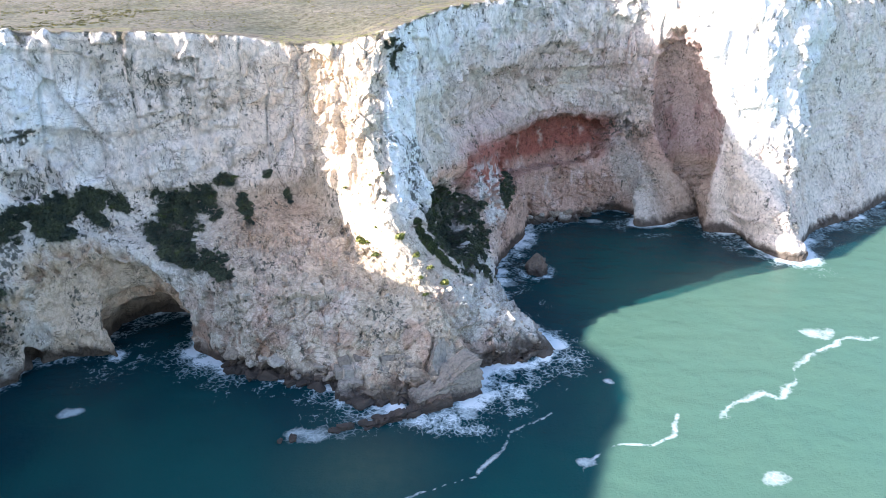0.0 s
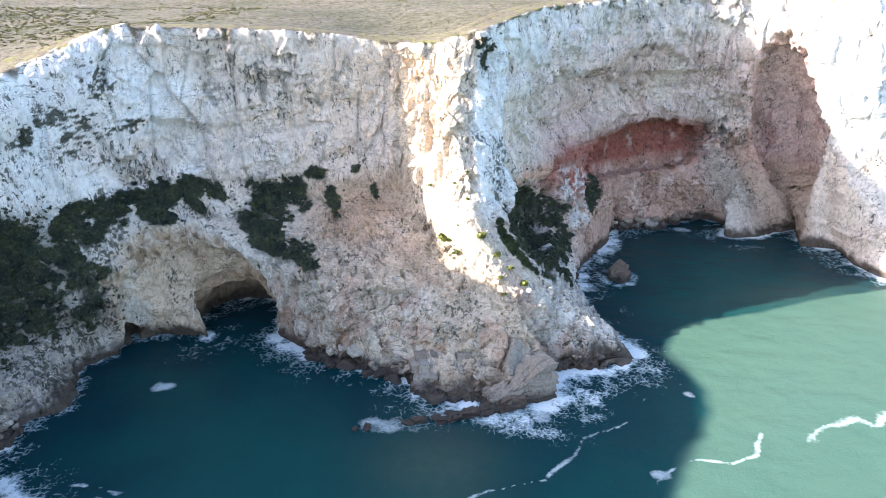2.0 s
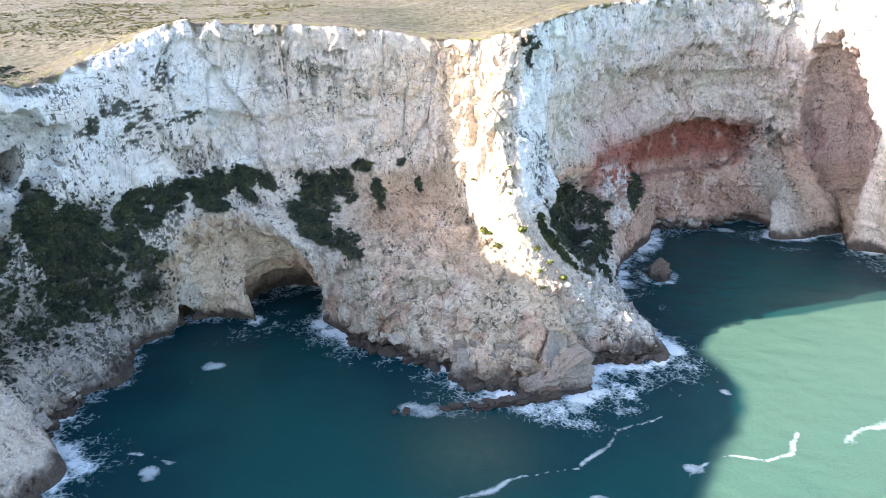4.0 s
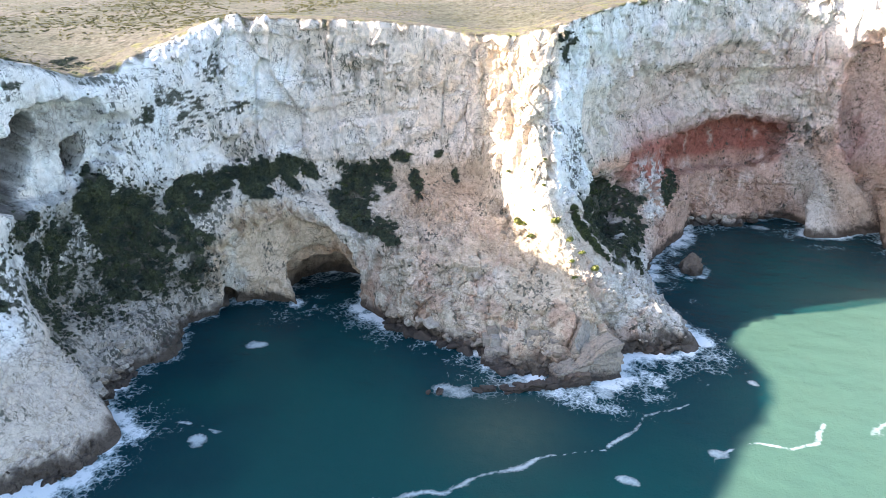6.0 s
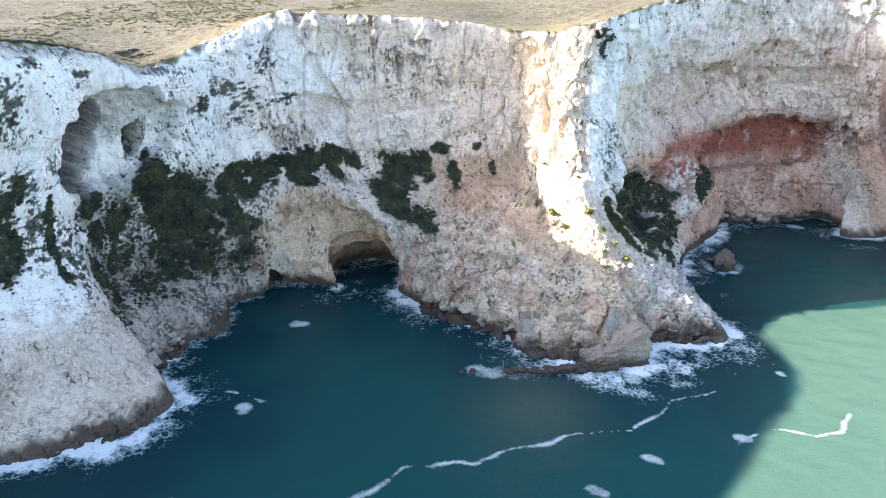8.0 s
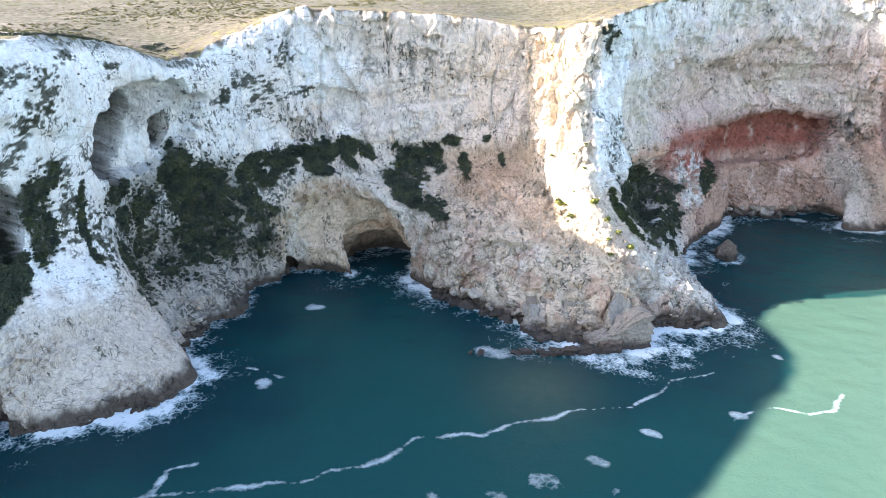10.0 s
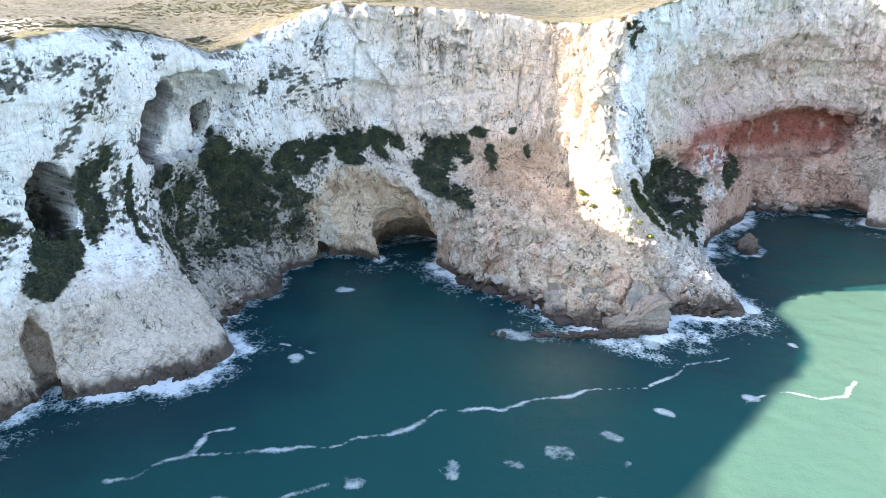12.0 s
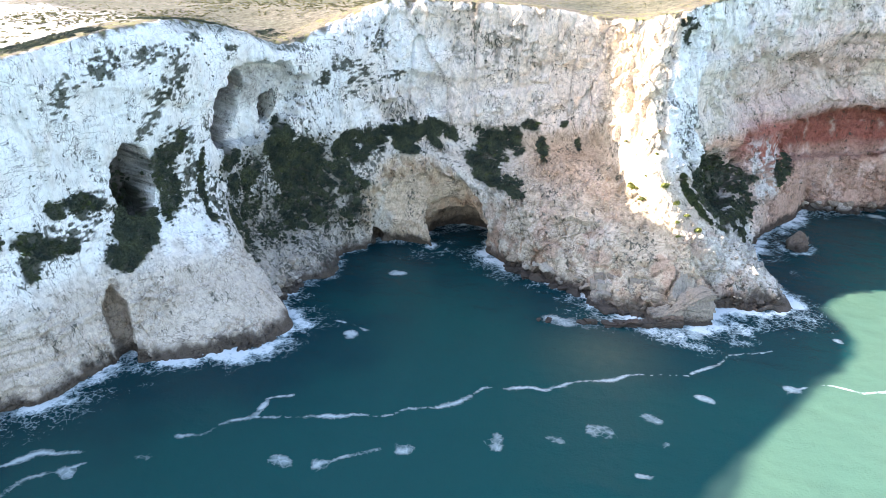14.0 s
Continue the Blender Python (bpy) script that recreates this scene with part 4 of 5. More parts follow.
# sunlight painted pale green on the sea off the coves, dark water inside them
# x of the cliffs' shadow edge on the sea, by y
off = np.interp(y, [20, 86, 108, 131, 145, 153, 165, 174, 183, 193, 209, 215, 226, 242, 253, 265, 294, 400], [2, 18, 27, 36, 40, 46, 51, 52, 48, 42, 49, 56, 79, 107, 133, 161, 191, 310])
sunlit_sea = smooth(-4, 1, x - off + 1.0 * fbm(q / 9.0, 3, 83))
open_sea = smooth(0, 50, sd + 14 * wob)
swell = 0.25 * fbm(q / np.array([9.0, 5.0, 1.0]), 3, 85)
me = grid_mesh("water", np.stack([x, y, swell], 1), len(gy), len(gx), np.stack([foam_mask, sunlit_sea, open_sea, drift], 1))
shoal = 0.8 * np.exp(-(((x + 20) / 15) ** 2 + ((y - 131) / 13) ** 2)) + 0.7 * np.exp(-(((x - 95) / 30) ** 2 + ((y - 243 - 0.35 * (x - 95)) / 9) ** 2))
me.attributes.new("shoal", "FLOAT", "POINT").data.foreach_set("value", shoal.astype(np.float32))
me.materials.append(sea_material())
me.polygons.foreach_set("use_smooth", np.ones(len(me.polygons), bool))
tagged(new("water", me), "dark blue sea with foam, painted pale green where sunlit", "sea", kind="structure")


# ---- helpers for things ----
def part(name, data, material, parent, label=""):
    """Links a mesh, or a bmesh, as one object under a thing."""
    if isinstance(data, bmesh.types.BMesh):
        me = bpy.data.meshes.new(name)
        data.to_mesh(me)
        data.free()
        data = me
    if material and not data.materials:
        data.materials.append(material)
    ob = new(name, data)
    ob.parent = parent
    return tagged(ob, label)


def stone_material(name, col, wet=0.0):
    m, t, b = mat(name)
    geo = t.nodes.new("ShaderNodeTexCoord")
    info = t.nodes.new("ShaderNodeObjectInfo")
    pos = t.nodes.new("ShaderNodeNewGeometry")
    n1 = node(t, "ShaderNodeTexNoise", Scale=1.3, Detail=8.0, Roughness=0.65)
    t.links.new(pos.outputs["Position"], n1.inputs["Vector"])
    c = mix(t, col, ramp(t, n1.outputs[0], [(0.3, grey(0.4)), (0.5, grey(0.95)), (0.7, grey(1.2))]), 0.85, "MULTIPLY")
    c = mix(t, c, ramp(t, info.outputs["Random"], [(0.0, (0.6, 0.55, 0.5)), (1.0, (1.15, 1.15, 1.15))]), 0.9, "MULTIPLY")
    sep = t.nodes.new("ShaderNodeSeparateXYZ")
    t.links.new(pos.outputs["Position"], sep.inputs[0])
    ad = t.nodes.new("ShaderNodeMath")
    ad.operation = "MULTIPLY_ADD"
    ad.inputs[1].default_value, ad.inputs[2].default_value = 3.0, -1.5
    t.links.new(n1.outputs[0], ad.inputs[0])
    a2 = t.nodes.new("ShaderNodeMath")
    a2.operation = "ADD"
    t.links.new(sep.outputs[2], a2.inputs[0])
    t.links.new(ad.outputs[0], a2.inputs[1])
    a3 = t.nodes.new("ShaderNodeMath")
    a3.operation = "MULTIPLY"
    a3.inputs[1].default_value = 0.2
    t.links.new(a2.outputs[0], a3.inputs[0])
    c = mix(t, (0.05, 0.038, 0.03), c, ramp(t, a3.outputs[0], [(0.25, grey(0.0)), (0.75, grey(1.0))]))
    t.links.new(c, b.inputs["Base Color"])
    b.inputs["Roughness"].default_value = 0.85
    bump = node(t, "ShaderNodeBump", Strength=0.8, Distance=0.3)
    t.links.new(n1.outputs[0], bump.inputs["Height"])
    t.links.new(bump.outputs[0], b.inputs["Normal"])
    return m


STONE = stone_material("shore_stone", (0.34, 0.28, 0.22))
BROWN = stone_material("brown_stone", (0.17, 0.125, 0.095))
PALE = stone_material("pale_stone", (0.47, 0.42, 0.36))
LEDGE = stone_material("ledge_stone", (0.36, 0.315, 0.265))


def stone_mesh(name, size, seed, sub=3, block=0.5):
    """A broken block of limestone, sunk a little below its origin."""
    bm = bmesh.new()
    bmesh.ops.create_icosphere(bm, subdivisions=sub, radius=1.0)
    v = np.array([w.co[:] for w in bm.verts])
    rng = np.random.default_rng(seed)
    for _ in range(7):                                # flat broken faces
        n = rng.normal(size=3)
        n /= np.linalg.norm(n)
        cut = rng.uniform(0.45, 0.8)
        d = v @ n
        v = v - np.maximum(d - cut, 0)[:, None] * n * (0.6 + block)
    v = v * np.array(size)
    far = max(size)
    v = v * (1 + 0.34 * fbm(v / (0.45 * far) + seed, 4, 200))[:, None]
    d1, d2, val, tilt = cells(v / (0.3 * far) + seed * 3.1, 210)
    v = v * (1 + 0.24 * (val - 0.5) - 0.06 * (1 - smooth(0, 0.12, d2 - d1)))[:, None]
    for w, co in zip(bm.verts, v):
        w.co = co
    me = bpy.data.meshes.new(name)
    bm.to_mesh(me)
    bm.free()
    return me


GRID = P.reshape(NV, NU, 3)


def on_cliff(s, z):
    """The place on the cliff at station s and height z, and the outward direction there."""
    c = int(np.clip(np.searchsorted(STN, s), 1, NU - 2))
    r = int(np.argmin(np.abs(GRID[:268, c, 2] - z)))
    n = NRM.reshape(NV, NU, 3)[r, c]
    return Vector(GRID[r, c]), Vector(n)


# ---- rocks at the water ----
BLOCKS = [stone_mesh("boulder", (1, 0.85, 0.75), 11 + k) for k in range(5)]
for me in BLOCKS[:3]:
    me.materials.append(STONE)
for me in BLOCKS[3:]:
    me.materials.append(PALE)


def boulder(x, y, z, r, k, label, group):
    ob = new("boulder", BLOCKS[k % 5])
    ob.matrix_world = pose(x, y, z, rng.uniform(-20, 20), rng.uniform(-20, 20), rng.uniform(0, 360)) @ Matrix.Diagonal((r * rng.uniform(0.85, 1.3), r, r * rng.uniform(0.7, 0.95), 1))
    return tagged(ob, label, "boulder", group)


rng = np.random.default_rng(5)
for k in range(64):                                   # fallen blocks along the foot of the middle cliff
    s = rng.uniform(24.4, 30.6)
    z = rng.choice([0.3, 0.8, 1.8, 3.0, 4.5])
    p, n = on_cliff(s, z)
    r = rng.choice([0.9, 1.2, 1.6, 2.2, 2.9], p=[0.25, 0.3, 0.25, 0.13, 0.07])
    out = rng.uniform(-0.3, 1.8) if z < 1.5 else -0.1 * r
    boulder(p.x + n.x * out, p.y + n.y * out, max(p.z, -0.2) + 0.1 * r, r, k, "rough brown limestone boulder at the foot of the cliff", "boulders under the middle cliff")
for k in range(26):                                   # heap behind the west cape
    s, z = rng.uniform(15.0, 16.4), rng.choice([0.3, 1.2, 2.6, 4.2, 6])
    p, n = on_cliff(s, z)
    r = rng.uniform(1.0, 2.4)
    boulder(p.x + n.x * rng.uniform(0, 1.5), p.y + n.y * rng.uniform(0, 1.5), max(p.z, 0), r, k, "pale broken boulder in a heap beside the cape", "boulders beside the west cape")
for k in range(16):                                   # cove
    s, z = rng.uniform(41.2, 44.5), rng.choice([0.3, 1.5, 3.5])
    p, n = on_cliff(s, z)
    boulder(p.x + n.x, p.y + n.y, max(p.z, 0), rng.uniform(1.2, 3.0), k, "grey boulder fallen at the back of the cove", "boulders in the cove")
for k, (s_, z_, r_) in enumerate(((42.9, 2.5, 3.4), (43.3, 1.2, 2.6), (43.8, 1.0, 3.0), (42.4, 1.0, 2.2))):
    p, n = on_cliff(s_, z_)
    boulder(p.x + 1.5 * n.x, p.y + 1.5 * n.y, max(p.z, 0.4), r_, 3 + k % 2, "large pale angular boulder at the back of the cove", "boulders in the cove")
WET = [stone_mesh("boulder", (1, 0.8, 0.7), 61 + k) for k in range(3)]
for me in WET:
    me.materials.append(BROWN)
for k in range(30):                                   # large wet blocks in the wash
    s = rng.uniform(24.6, 30.2)
    p, n = on_cliff(s, 0.6)
    ob = boulder(p.x + n.x * rng.uniform(-0.5, 2.6), p.y + n.y * rng.uniform(-0.5, 2.6), 0.4, rng.uniform(1.4, 3.4), 0, "large dark brown wet boulder in the wash", "wet boulders under the middle cliff")
    ob.data = WET[k % 3]
p, n = on_cliff(26.4, 4.5)
boulder(p.x, p.y, p.z + 1.0, 3.1, 3, "large pale limestone block above the waterline", "boulders under the middle cliff")


for k in range(240):                                  # loose blocks lying on the headland's slopes
    s = rng.uniform(24.5, 35.2)
    z = rng.uniform(4, 30) if s < 33 else rng.uniform(3, 16)
    p, n = on_cliff(s, z)
    r = rng.choice([0.45, 0.6, 0.8, 1.1], p=[0.35, 0.35, 0.2, 0.1])
    boulder(p.x, p.y, p.z + 0.1 * r, r, k, "loose limestone block on the rubble slope", "blocks on the headland slope")


def rock(name, x, y, size, seed, label, material, sub=5, z=0.0, turn=0.0):
    me = stone_mesh(name, size, seed, sub, 0.4)
    me.materials.append(material)
    ob = new(name, me)
    ob.matrix_world = pose(x, y, z, 0, 0, turn)
    return tagged(ob, label, "rock")


rock("sea_rock", 32, 248.5, (5.6, 5.0, 6.6), 36, "small brown rock stack standing in the surf", BROWN, z=1.0)
def slab_mesh(name, long_, deep, h0, h1, seed):
    """A jointed wedge of stone, rising from h0 to h1 along its length, with beds and broken faces."""
    bm = bmesh.new()
    bmesh.ops.create_cube(bm, size=2.0)
    bmesh.ops.subdivide_edges(bm, edges=bm.edges[:], cuts=27, use_grid_fill=True)
    v = np.array([w.co[:] for w in bm.verts])
    f = (v[:, 0] + 1) / 2
    h = h0 + (h1 - h0) * smooth(0, 1, f) ** 1.2
    taper = 1 - 0.3 * (v[:, 2] + 1) / 2
    p = np.stack([v[:, 0] * long_ / 2 * (0.9 + 0.1 * taper), v[:, 1] * deep / 2 * taper, (v[:, 2] + 1) / 2 * (h + 2) - 2], 1)
    n = v / np.linalg.norm(v, axis=1)[:, None]
    d1, d2, val, tilt = cells(p / np.array([3.2, 3.2, 1.6]) + seed * 1.7, 400)
    out = 1.0 * (val - 0.5) + 0.7 * tilt - 0.4 * (1 - smooth(0.0, 0.08, d2 - d1)) + 0.7 * fbm(p / 4.0 + seed, 3, 410)
    d1, d2, val, tilt = cells(p / 1.2 + seed, 420)
    out = out + 0.3 * (val - 0.5) + 0.3 * tilt
    p = p + n * out[:, None] * np.array([1, 1, 0.8])
    for w, co in zip(bm.verts, p):
        w.co = co
    me = bpy.data.meshes.new(name)
    bm.to_mesh(me)
    bm.free()
    return me


def slab(x, y, turn, size, seed, label, material, z=0.0):
    me = slab_mesh("rock_slab", *size, seed)
    me.materials.append(material)
    ob = new("rock_slab", me)
    ob.matrix_world = pose(x, y, z, 0, 0, turn)
    return tagged(ob, label, "rock")


rock("rock_pinnacle", -4.6, 170.5, (5.6, 5.6, 14.5), 44, "pointed pale limestone pinnacle at the end of the headland", LEDGE, z=2, turn=20)
slab(-2.2, 164.0, 28, (20, 10, 3.0, 10.5), 3, "pale wedge of jointed limestone with a wet dark foot", LEDGE)
slab(-17.5, 151.5, 29, (13, 3.6, 0.6, 1.8), 5, "low black ledge awash in the surf", BROWN)
slab(-6.5, 157.5, 26, (13, 5, 1.2, 3.4), 8, "dark brown wet slab rising from the surf", BROWN)


def block_mesh(seed):
    """A squarish joint block with knocked-off edges."""
    rng = np.random.default_rng(seed)
    bm = bmesh.new()
    bmesh.ops.create_cube(bm, size=2.0)
    for w in bm.verts:
        w.co += Vector(rng.uniform(-0.22, 0.22, 3))
    bmesh.ops.bevel(bm, geom=bm.edges[:], offset=0.16, segments=1, affect="EDGES", profile=0.5)
    me = bpy.data.meshes.new("rock_block")
    bm.to_mesh(me)
    bm.free()
    me.materials.append(LEDGE)
    return me


JOINTED = [block_mesh(500 + k) for k in range(6)]
for tier, (y0, z0, count) in enumerate(((164.0, 0.6, 10), (166.6, 2.9, 10), (169.2, 5.2, 9), (171.4, 7.0, 8))):
    for k in range(count):
        x = -31.5 + 23.0 * (k + 0.5 * (tier % 2) + rng.uniform(-0.2, 0.2)) / count
        ob = new("rock_block", JOINTED[rng.integers(6)])
        ob.matrix_world = pose(x, y0 + 0.12 * (x + 20) + rng.uniform(-0.7, 0.7), z0 + rng.uniform(-0.5, 0.4), rng.uniform(-9, 9), rng.uniform(-9, 9), 12 + rng.uniform(-14, 14)) \
            @ Matrix.Diagonal((rng.uniform(1.1, 1.9), rng.uniform(1.3, 2.2), rng.uniform(1.0, 1.5), 1))
        tagged(ob, "squarish jointed limestone block in the ledges of the headland's foot", "rock", "jointed blocks of the headland's foot")
for k, (x, y, r) in enumerate([(-53, 171.5, 2.9), (-48, 172, 2.2), (-37, 171, 3.0), (-45, 170.3, 1.8), (-62, 174.5, 1.9), (-57, 173.5, 1.6), (-41.5, 170.5, 2.1), (-33.5, 167.5, 2.3)]):
    ob = boulder(x, y, 0.7, r, 0, "large rounded brown boulder at the water's edge", "wet boulders under the middle cliff")
    ob.data = WET[k % 3]
for k, (x, y, r) in enumerate([(-27, 149, 2.4), (-30, 147, 1.6), (-23, 151, 1.8), (-40, 144, 1.7), (-19, 153, 2.0), (-43, 143, 1.1)]):
    ob = boulder(x, y, 0.35, r, k % 3, "black wave-washed rock in the foam off the headland", "rocks awash off the headland")
    ob.data = WET[k % 3]


# ---- foliage ----
def leaf_material(name, dark, light):
    m, t, b = mat(name)
    geo = t.nodes.new("ShaderNodeNewGeometry")
    n1 = node(t, "ShaderNodeTexNoise", Scale=0.25, Detail=4.0)
    t.links.new(geo.outputs["Position"], n1.inputs["Vector"])
    a = mix(t, dark, light, geo.outputs["Random Per Island"])
    c = mix(t, a, ramp(t, n1.outputs[0], [(0.35, (0.6, 0.65, 0.7)), (0.65, (1.5, 1.4, 1.0))]), 0.9, "MULTIPLY")
    t.links.new(c, b.inputs["Base Color"])
    b.inputs["Roughness"].default_value = 0.75
    b.inputs["Specular IOR Level"].default_value = 0.2
    return m


LEAF = leaf_material("maquis_leaf", (0.034, 0.044, 0.038), (0.085, 0.102, 0.074))
LEAF_GREEN = leaf_material("mastic_leaf", (0.03, 0.042, 0.02), (0.085, 0.105, 0.05))
LEAF_BRIGHT = leaf_material("spurge_leaf", (0.085, 0.10, 0.03), (0.21, 0.215, 0.07))
LEAF_DRY = leaf_material("scrub_leaf", (0.085, 0.082, 0.04), (0.19, 0.175, 0.09))
BARK, _, bb = mat("bark")
bb.inputs["Base Color"].default_value, bb.inputs["Roughness"].default_value = (0.12, 0.085, 0.06, 1), 0.9


def leaf_quads(centres, normals, radii, per, rng, flat=0.75):
    """Clumps of small leaf sprays over lumpy domes."""
    n = len(centres)
    k = np.repeat(np.arange(n), per)
    d = rng.normal(size=(len(k), 3))
    d /= np.linalg.norm(d, axis=1)[:, None]
    nk = normals[k]
    side = (d * nk).sum(1)
    d = d - nk * (np.minimum(side, 0) * 1.6)[:, None]
    lump = 0.75 + 0.45 * vnoise(d * 2.3 + k[:, None] * 7.7, 300)
    rad = radii[k] * lump * rng.uniform(0.55, 1.0, len(k)) ** 0.5
    at = centres[k] + d * rad[:, None] * np.array([1, 1, flat])
    a = rng.normal(size=(len(k), 3))
    a /= np.linalg.norm(a, axis=1)[:, None]
    b = np.cross(a, d + 0.4 * rng.normal(size=(len(k), 3)))
    b /= np.linalg.norm(b, axis=1)[:, None] + 1e-9
    sz = (radii[k] * rng.uniform(0.12, 0.24, len(k)))[:, None]
    quad = np.stack([at - a * sz - b * sz * 0.6, at + a * sz * 0.5 - b * sz, at + a * sz + b * sz * 0.6, at - a * sz * 0.5 + b * sz], 1)
    return quad.reshape(-1, 3)


def quad_mesh(name, v, material):
    me = bpy.data.meshes.new(name)
    f = len(v) // 4
    me.vertices.add(len(v))
    me.vertices.foreach_set("co", v.astype(np.float32).ravel())
    me.loops.add(len(v))
    me.loops.foreach_set("vertex_index", np.arange(len(v), dtype=np.int32))
    me.polygons.add(f)
    me.polygons.foreach_set("loop_start", np.arange(0, len(v), 4, dtype=np.int32))
    me.polygons.foreach_set("loop_total", np.full(f, 4, dtype=np.int32))
    me.update()
    me.materials.append(material)
    return me


Zf = P[:, 2]
patchy = fbm(P / 5.0, 3, 120)


def thicket(name, pick, count, radius, material, label, seed, per=90):
    """Scrub growing on the ledges where pick is true."""
    rng = np.random.default_rng(seed)
    ids = rng.choice(np.flatnonzero(pick), count, replace=True)
    r = radius * rng.uniform(0.5, 1.25, count)
    n = NRM[ids] + np.array([0, 0, 0.8])
    n /= np.linalg.norm(n, axis=1)[:, None]
    c = P[ids] + n * (0.15 * r)[:, None]
    ob = new(name, quad_mesh(name, leaf_quads(c, n, r, per, rng), material))
    return tagged(ob, label, "shrubs", kind="stuff")


def grown(*groups):
    return (growth(S, Zf, patchy, groups) > 0.5) & (V < 262)


def within(s0, s1, z0, z1, gap):
    return (S > s0) & (S < s1) & (Zf > z0) & (Zf < z1) & (patchy > gap) & (V < 255)


thicket("shrub_thicket", grown("gully"), 1500, 1.15, LEAF, "dense dark green maquis filling a gully", 1)
thicket("shrub_thicket", grown("gully_edge"), 420, 0.95, LEAF, "dark shrubs climbing the edge of the gully", 10)
thicket("shrub_thicket", grown("arch"), 950, 1.1, LEAF, "dark green shrub band on the ledge above the cave", 2)
thicket("shrub_thicket", grown("bench"), 620, 1.1, LEAF, "dark shrubs on the bench above the sea cave", 3)
thicket("shrub_thicket", grown("overhang"), 900, 1.15, LEAF, "dense dark shrubs under an overhang beside the cove", 4)
thicket("shrub_thicket", grown("flank"), 200, 0.8, LEAF_GREEN, "green shrubs on the shaded side of the ridge", 5)
thicket("shrub_thicket", grown("cave_foot"), 420, 1.1, LEAF, "dark shrubs below a cave in the white cliff", 6)
thicket("shrub_thicket", grown("west"), 620, 0.9, LEAF, "scattered dark shrubs on white rock ledges", 7)
thicket("shrub_thicket", grown("brow"), 110, 0.6, LEAF, "dark scrub on the brow of the headland", 12)
thicket("scrub_tufts", (growth(S, Zf, patchy - 0.35 * fbm(P / 2.0, 2, 121) - 0.45, THICKETS) > 0.5) & (V < 255), 1500, 0.6, LEAF, "loose scrub thinning out round the thickets", 14, 55)
thicket("shrub_thicket", grown("gully", "arch", "bench", "overhang", "west"), 420, 1.0, LEAF_GREEN, "greener shrubs scattered through the dark maquis", 15, 70)
thicket("scrub_tufts", within(14.6, 19.2, 10, 46, -0.1), 700, 0.7, LEAF, "scrub between the rocks of the gully", 16, 55)
thicket("scrub_tufts", within(0, 27, 20, 86, 0.2) | within(34, 60, 25, 95, 0.2), 360, 0.55, LEAF, "small dark tufts of scrub in rock cracks", 8, 50)

rng = np.random.default_rng(77)
dark = (TINT[:, :3].max(1) < 0.16) & (S < 26) & (S > 5) & (Zf > 18) & (V < 250) & (hollow < 0.2)
ids = rng.choice(np.flatnonzero(dark), 2200, replace=True)
r = rng.uniform(0.2, 0.6, 2200)
n = NRM[ids] + np.array([0, 0, 0.8])
n /= np.linalg.norm(n, axis=1)[:, None]
tagged(new("ledge_scrub", quad_mesh("ledge_scrub", leaf_quads(P[ids] + n * (0.1 * r)[:, None], n, r, 45, rng), LEAF)),
       "dark scrub rooted along ledges of the white cliff", "scrub", kind="stuff")

# single shrubs
def shrub(r, seed, material):
    rng = np.random.default_rng(seed)
    root = new("shrub")
    part("foliage", quad_mesh("foliage", leaf_quads(np.array([[0, 0, 0.45 * r], [0.35 * r, 0.1, 0.3 * r], [-0.3 * r, 0.2 * r, 0.3 * r]]), np.tile([0, 0, 1.0], (3, 1)), np.array([r, 0.6 * r, 0.6 * r]), 130, rng), material), None, root)
    bm = bmesh.new()
    bmesh.ops.create_cone(bm, cap_ends=True, segments=7, radius1=0.09 * r, radius2=0.04 * r, depth=0.9 * r, matrix=pose(0, 0, 0.2 * r, 8, 5))
    part("stem", bm, BARK, root)
    return root


first = shrub(1.5, 21, LEAF_BRIGHT)
tagged(first, "rounded yellow-green shrub on the sunlit rock slope", "shrub", "shrubs on the ridge")
PLACES = [(30.9, 30), (31.1, 27), (31.3, 30.5), (32.7, 34), (31.3, 45), (32.3, 24), (32.8, 29), (32.0, 36), (32.6, 44), (31.8, 20), (32.2, 48), (33.0, 21), (32.9, 25), (32.7, 52)]
for k, (s, z) in enumerate(PLACES):
    p, n = on_cliff(s, z)
    m = Matrix.Translation(p) @ pose(0, 0, -0.15, 12 * (-1) ** k, 6, 47 * k)
    sc = (1.5, 1.2, 0.8, 1.3, 0.7, 0.6, 1.0, 0.6, 0.55, 0.7, 0.5, 1.1, 0.9, 0.5)[k]
    ob = first if k == 0 else copy_thing(first, m)
    ob.matrix_world = m @ Matrix.Scale(sc, 4)

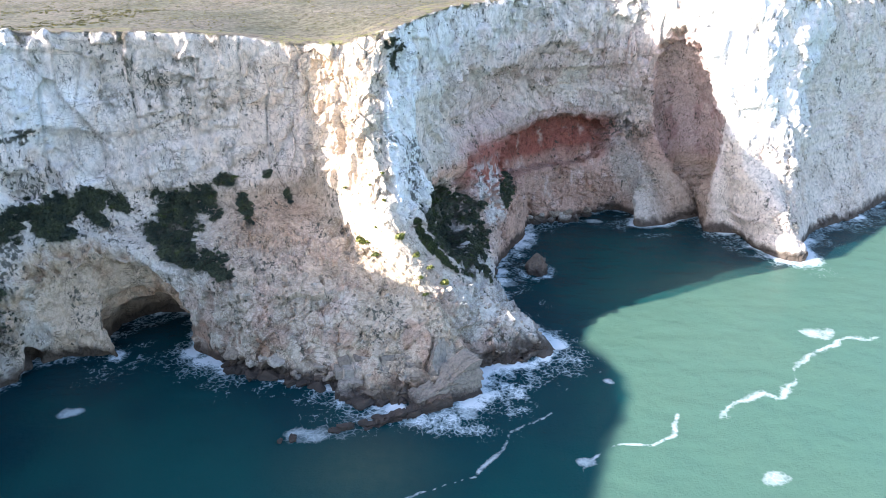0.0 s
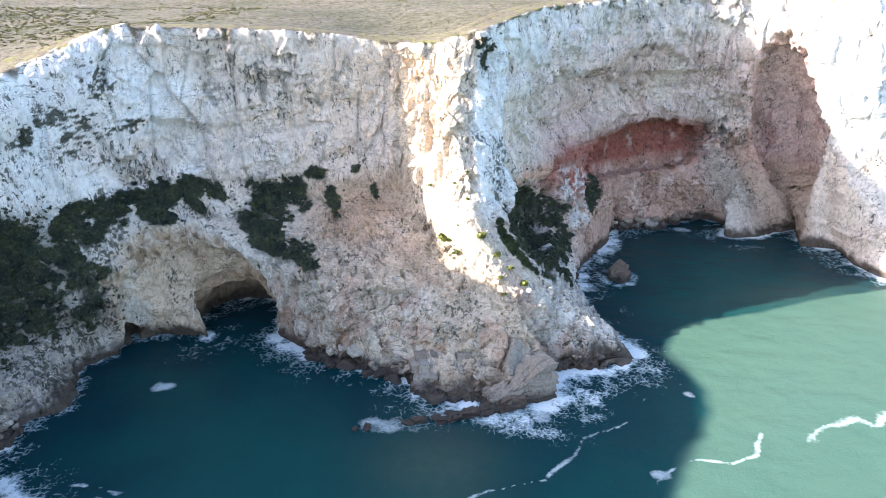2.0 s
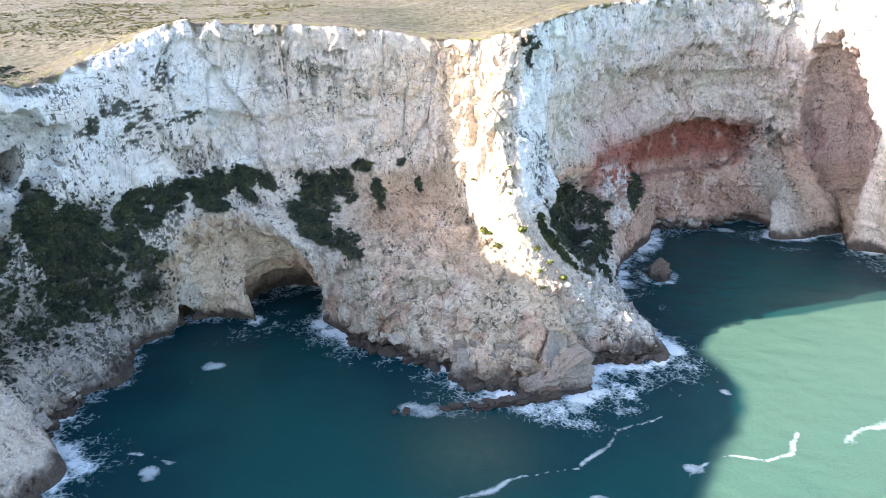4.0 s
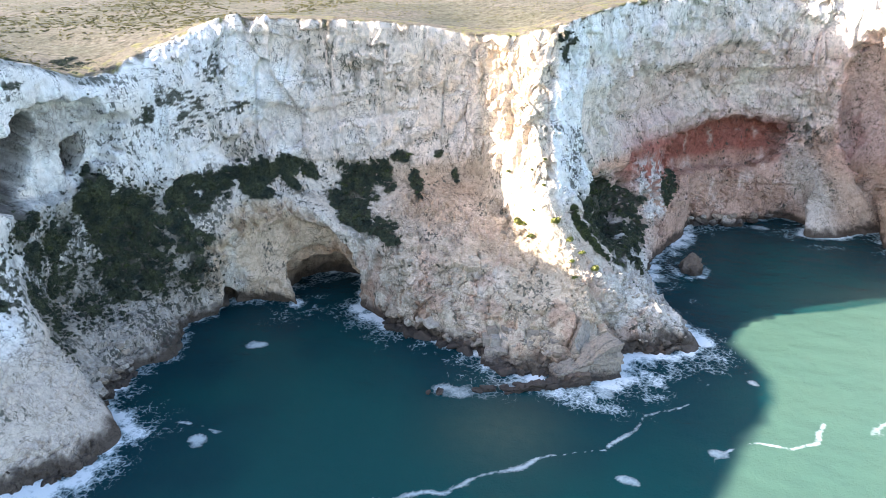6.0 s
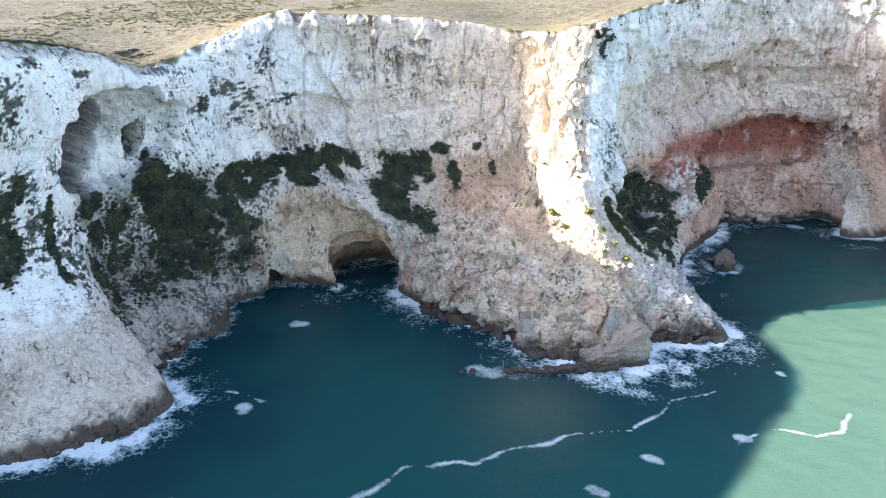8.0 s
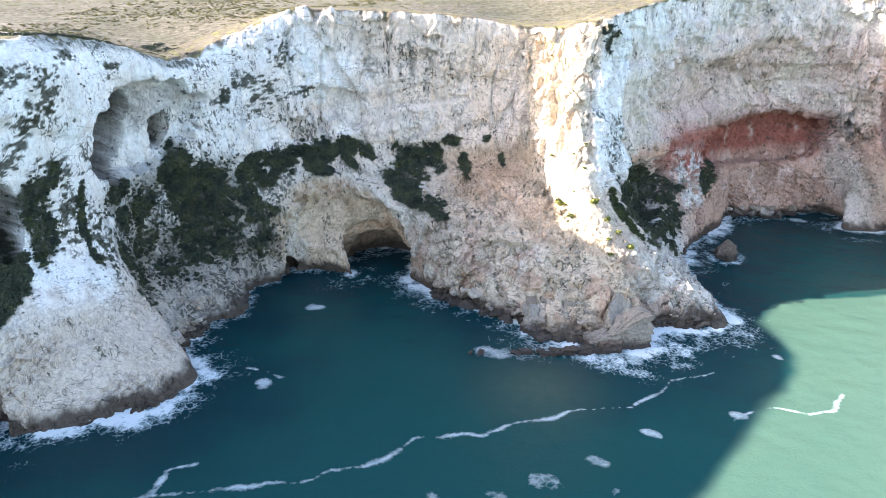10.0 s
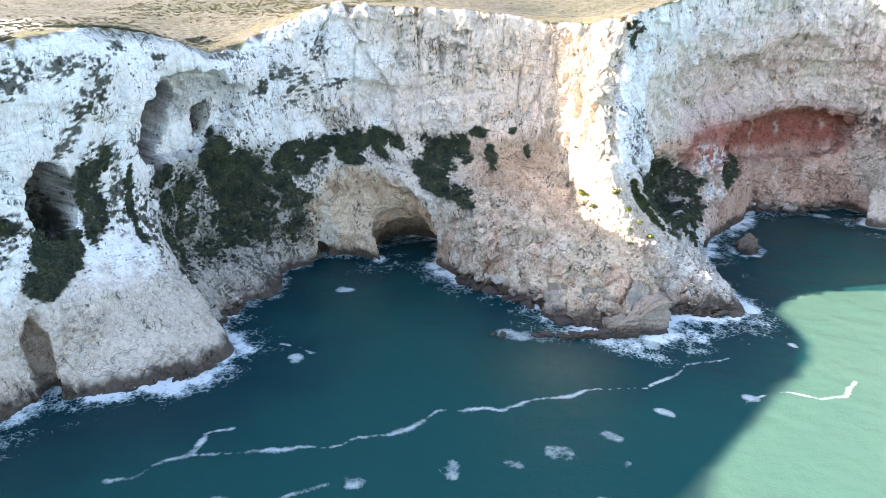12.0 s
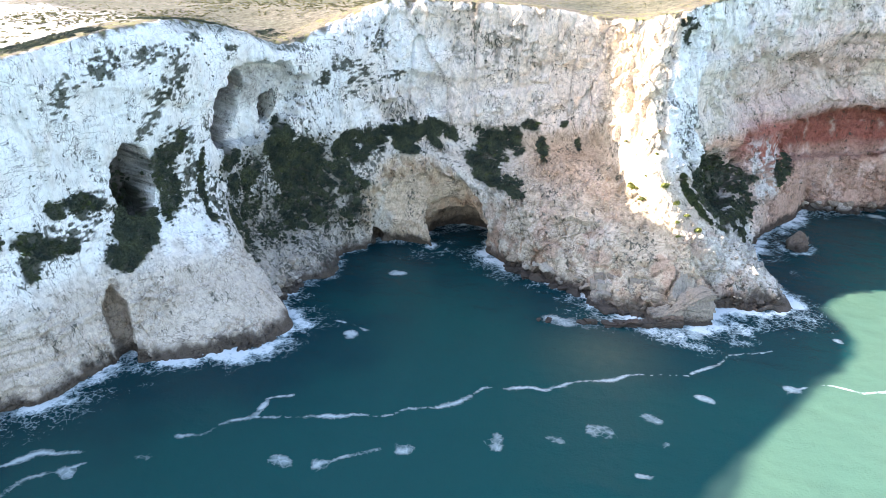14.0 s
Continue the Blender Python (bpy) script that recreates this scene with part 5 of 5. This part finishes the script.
# scrub on the plateau
rng = np.random.default_rng(9)
cand = TOPP[(TOPP[:, 0] > -300) & (TOPP[:, 0] < 260) & (TOPP[:, 1] > 20) & (TOPP[:, 1] < 480) & inn.ravel()]
dens = fbm(cand / 22.0, 3, 130)
cand = cand[dens + rng.uniform(-0.5, 0.5, len(cand)) > 0.1]
ids = rng.choice(len(cand), 12000, replace=True)
c = cand[ids] + np.c_[rng.uniform(-1, 1, (12000, 2)), np.zeros(12000)]
tagged(new("plateau_scrub", quad_mesh("plateau_scrub", leaf_quads(c, np.tile([0, 0, 1.0], (12000, 1)), rng.uniform(0.2, 0.65, 12000), 16, rng, 0.6), LEAF_DRY)),
       "low dry scrub dotting the plateau grass", "scrub", kind="stuff")

open_top = TOPP[inn.ravel()]
pick = open_top[(open_top[:, 0] < -115) & (open_top[:, 0] > -240) & (open_top[:, 1] > 60) & (open_top[:, 1] < 300)]
pick = pick[fbm(pick / 30.0, 3, 131) + rng.uniform(-0.4, 0.4, len(pick)) > -0.05]
ids = rng.choice(len(pick), 3600, replace=True)
c = pick[ids] + np.c_[rng.uniform(-1, 1, (3600, 2)), np.zeros(3600)]
tagged(new("gully_scrub", quad_mesh("gully_scrub", leaf_quads(c, np.tile([0, 0, 1.0], (3600, 1)), rng.uniform(0.3, 0.85, 3600), 40, rng, 0.6), LEAF_DRY)),
       "darker green scrub around the shallow gully on the plateau", "scrub", kind="stuff")

# scrub along the rim of the west cliff and the gully's shaded side
edge_at = ((STN > 7.5) & (STN < 11.2)) | ((STN > 12.8) & (STN < 17.7))
ids = rng.choice(np.flatnonzero(edge_at), 4200, replace=True)
back = np.where(STN[ids] < 12, rng.uniform(1.5, 10, 4200), rng.uniform(0, 17, 4200))
c = rim[ids, :2] + inland[ids] * back[:, None] + rng.uniform(-1.5, 1.5, (4200, 2))
c = np.c_[c, top_height(c[:, 0], c[:, 1])]
c = c[fbm(c / 7.0, 3, 132) > -0.12]
tagged(new("rim_scrub", quad_mesh("rim_scrub", leaf_quads(c, np.tile([0, 0, 1.0], (len(c), 1)), rng.uniform(0.35, 0.95, len(c)), 36, rng, 0.6), LEAF)),
       "dark scrub along the rim of the white cliff", "scrub", kind="stuff")
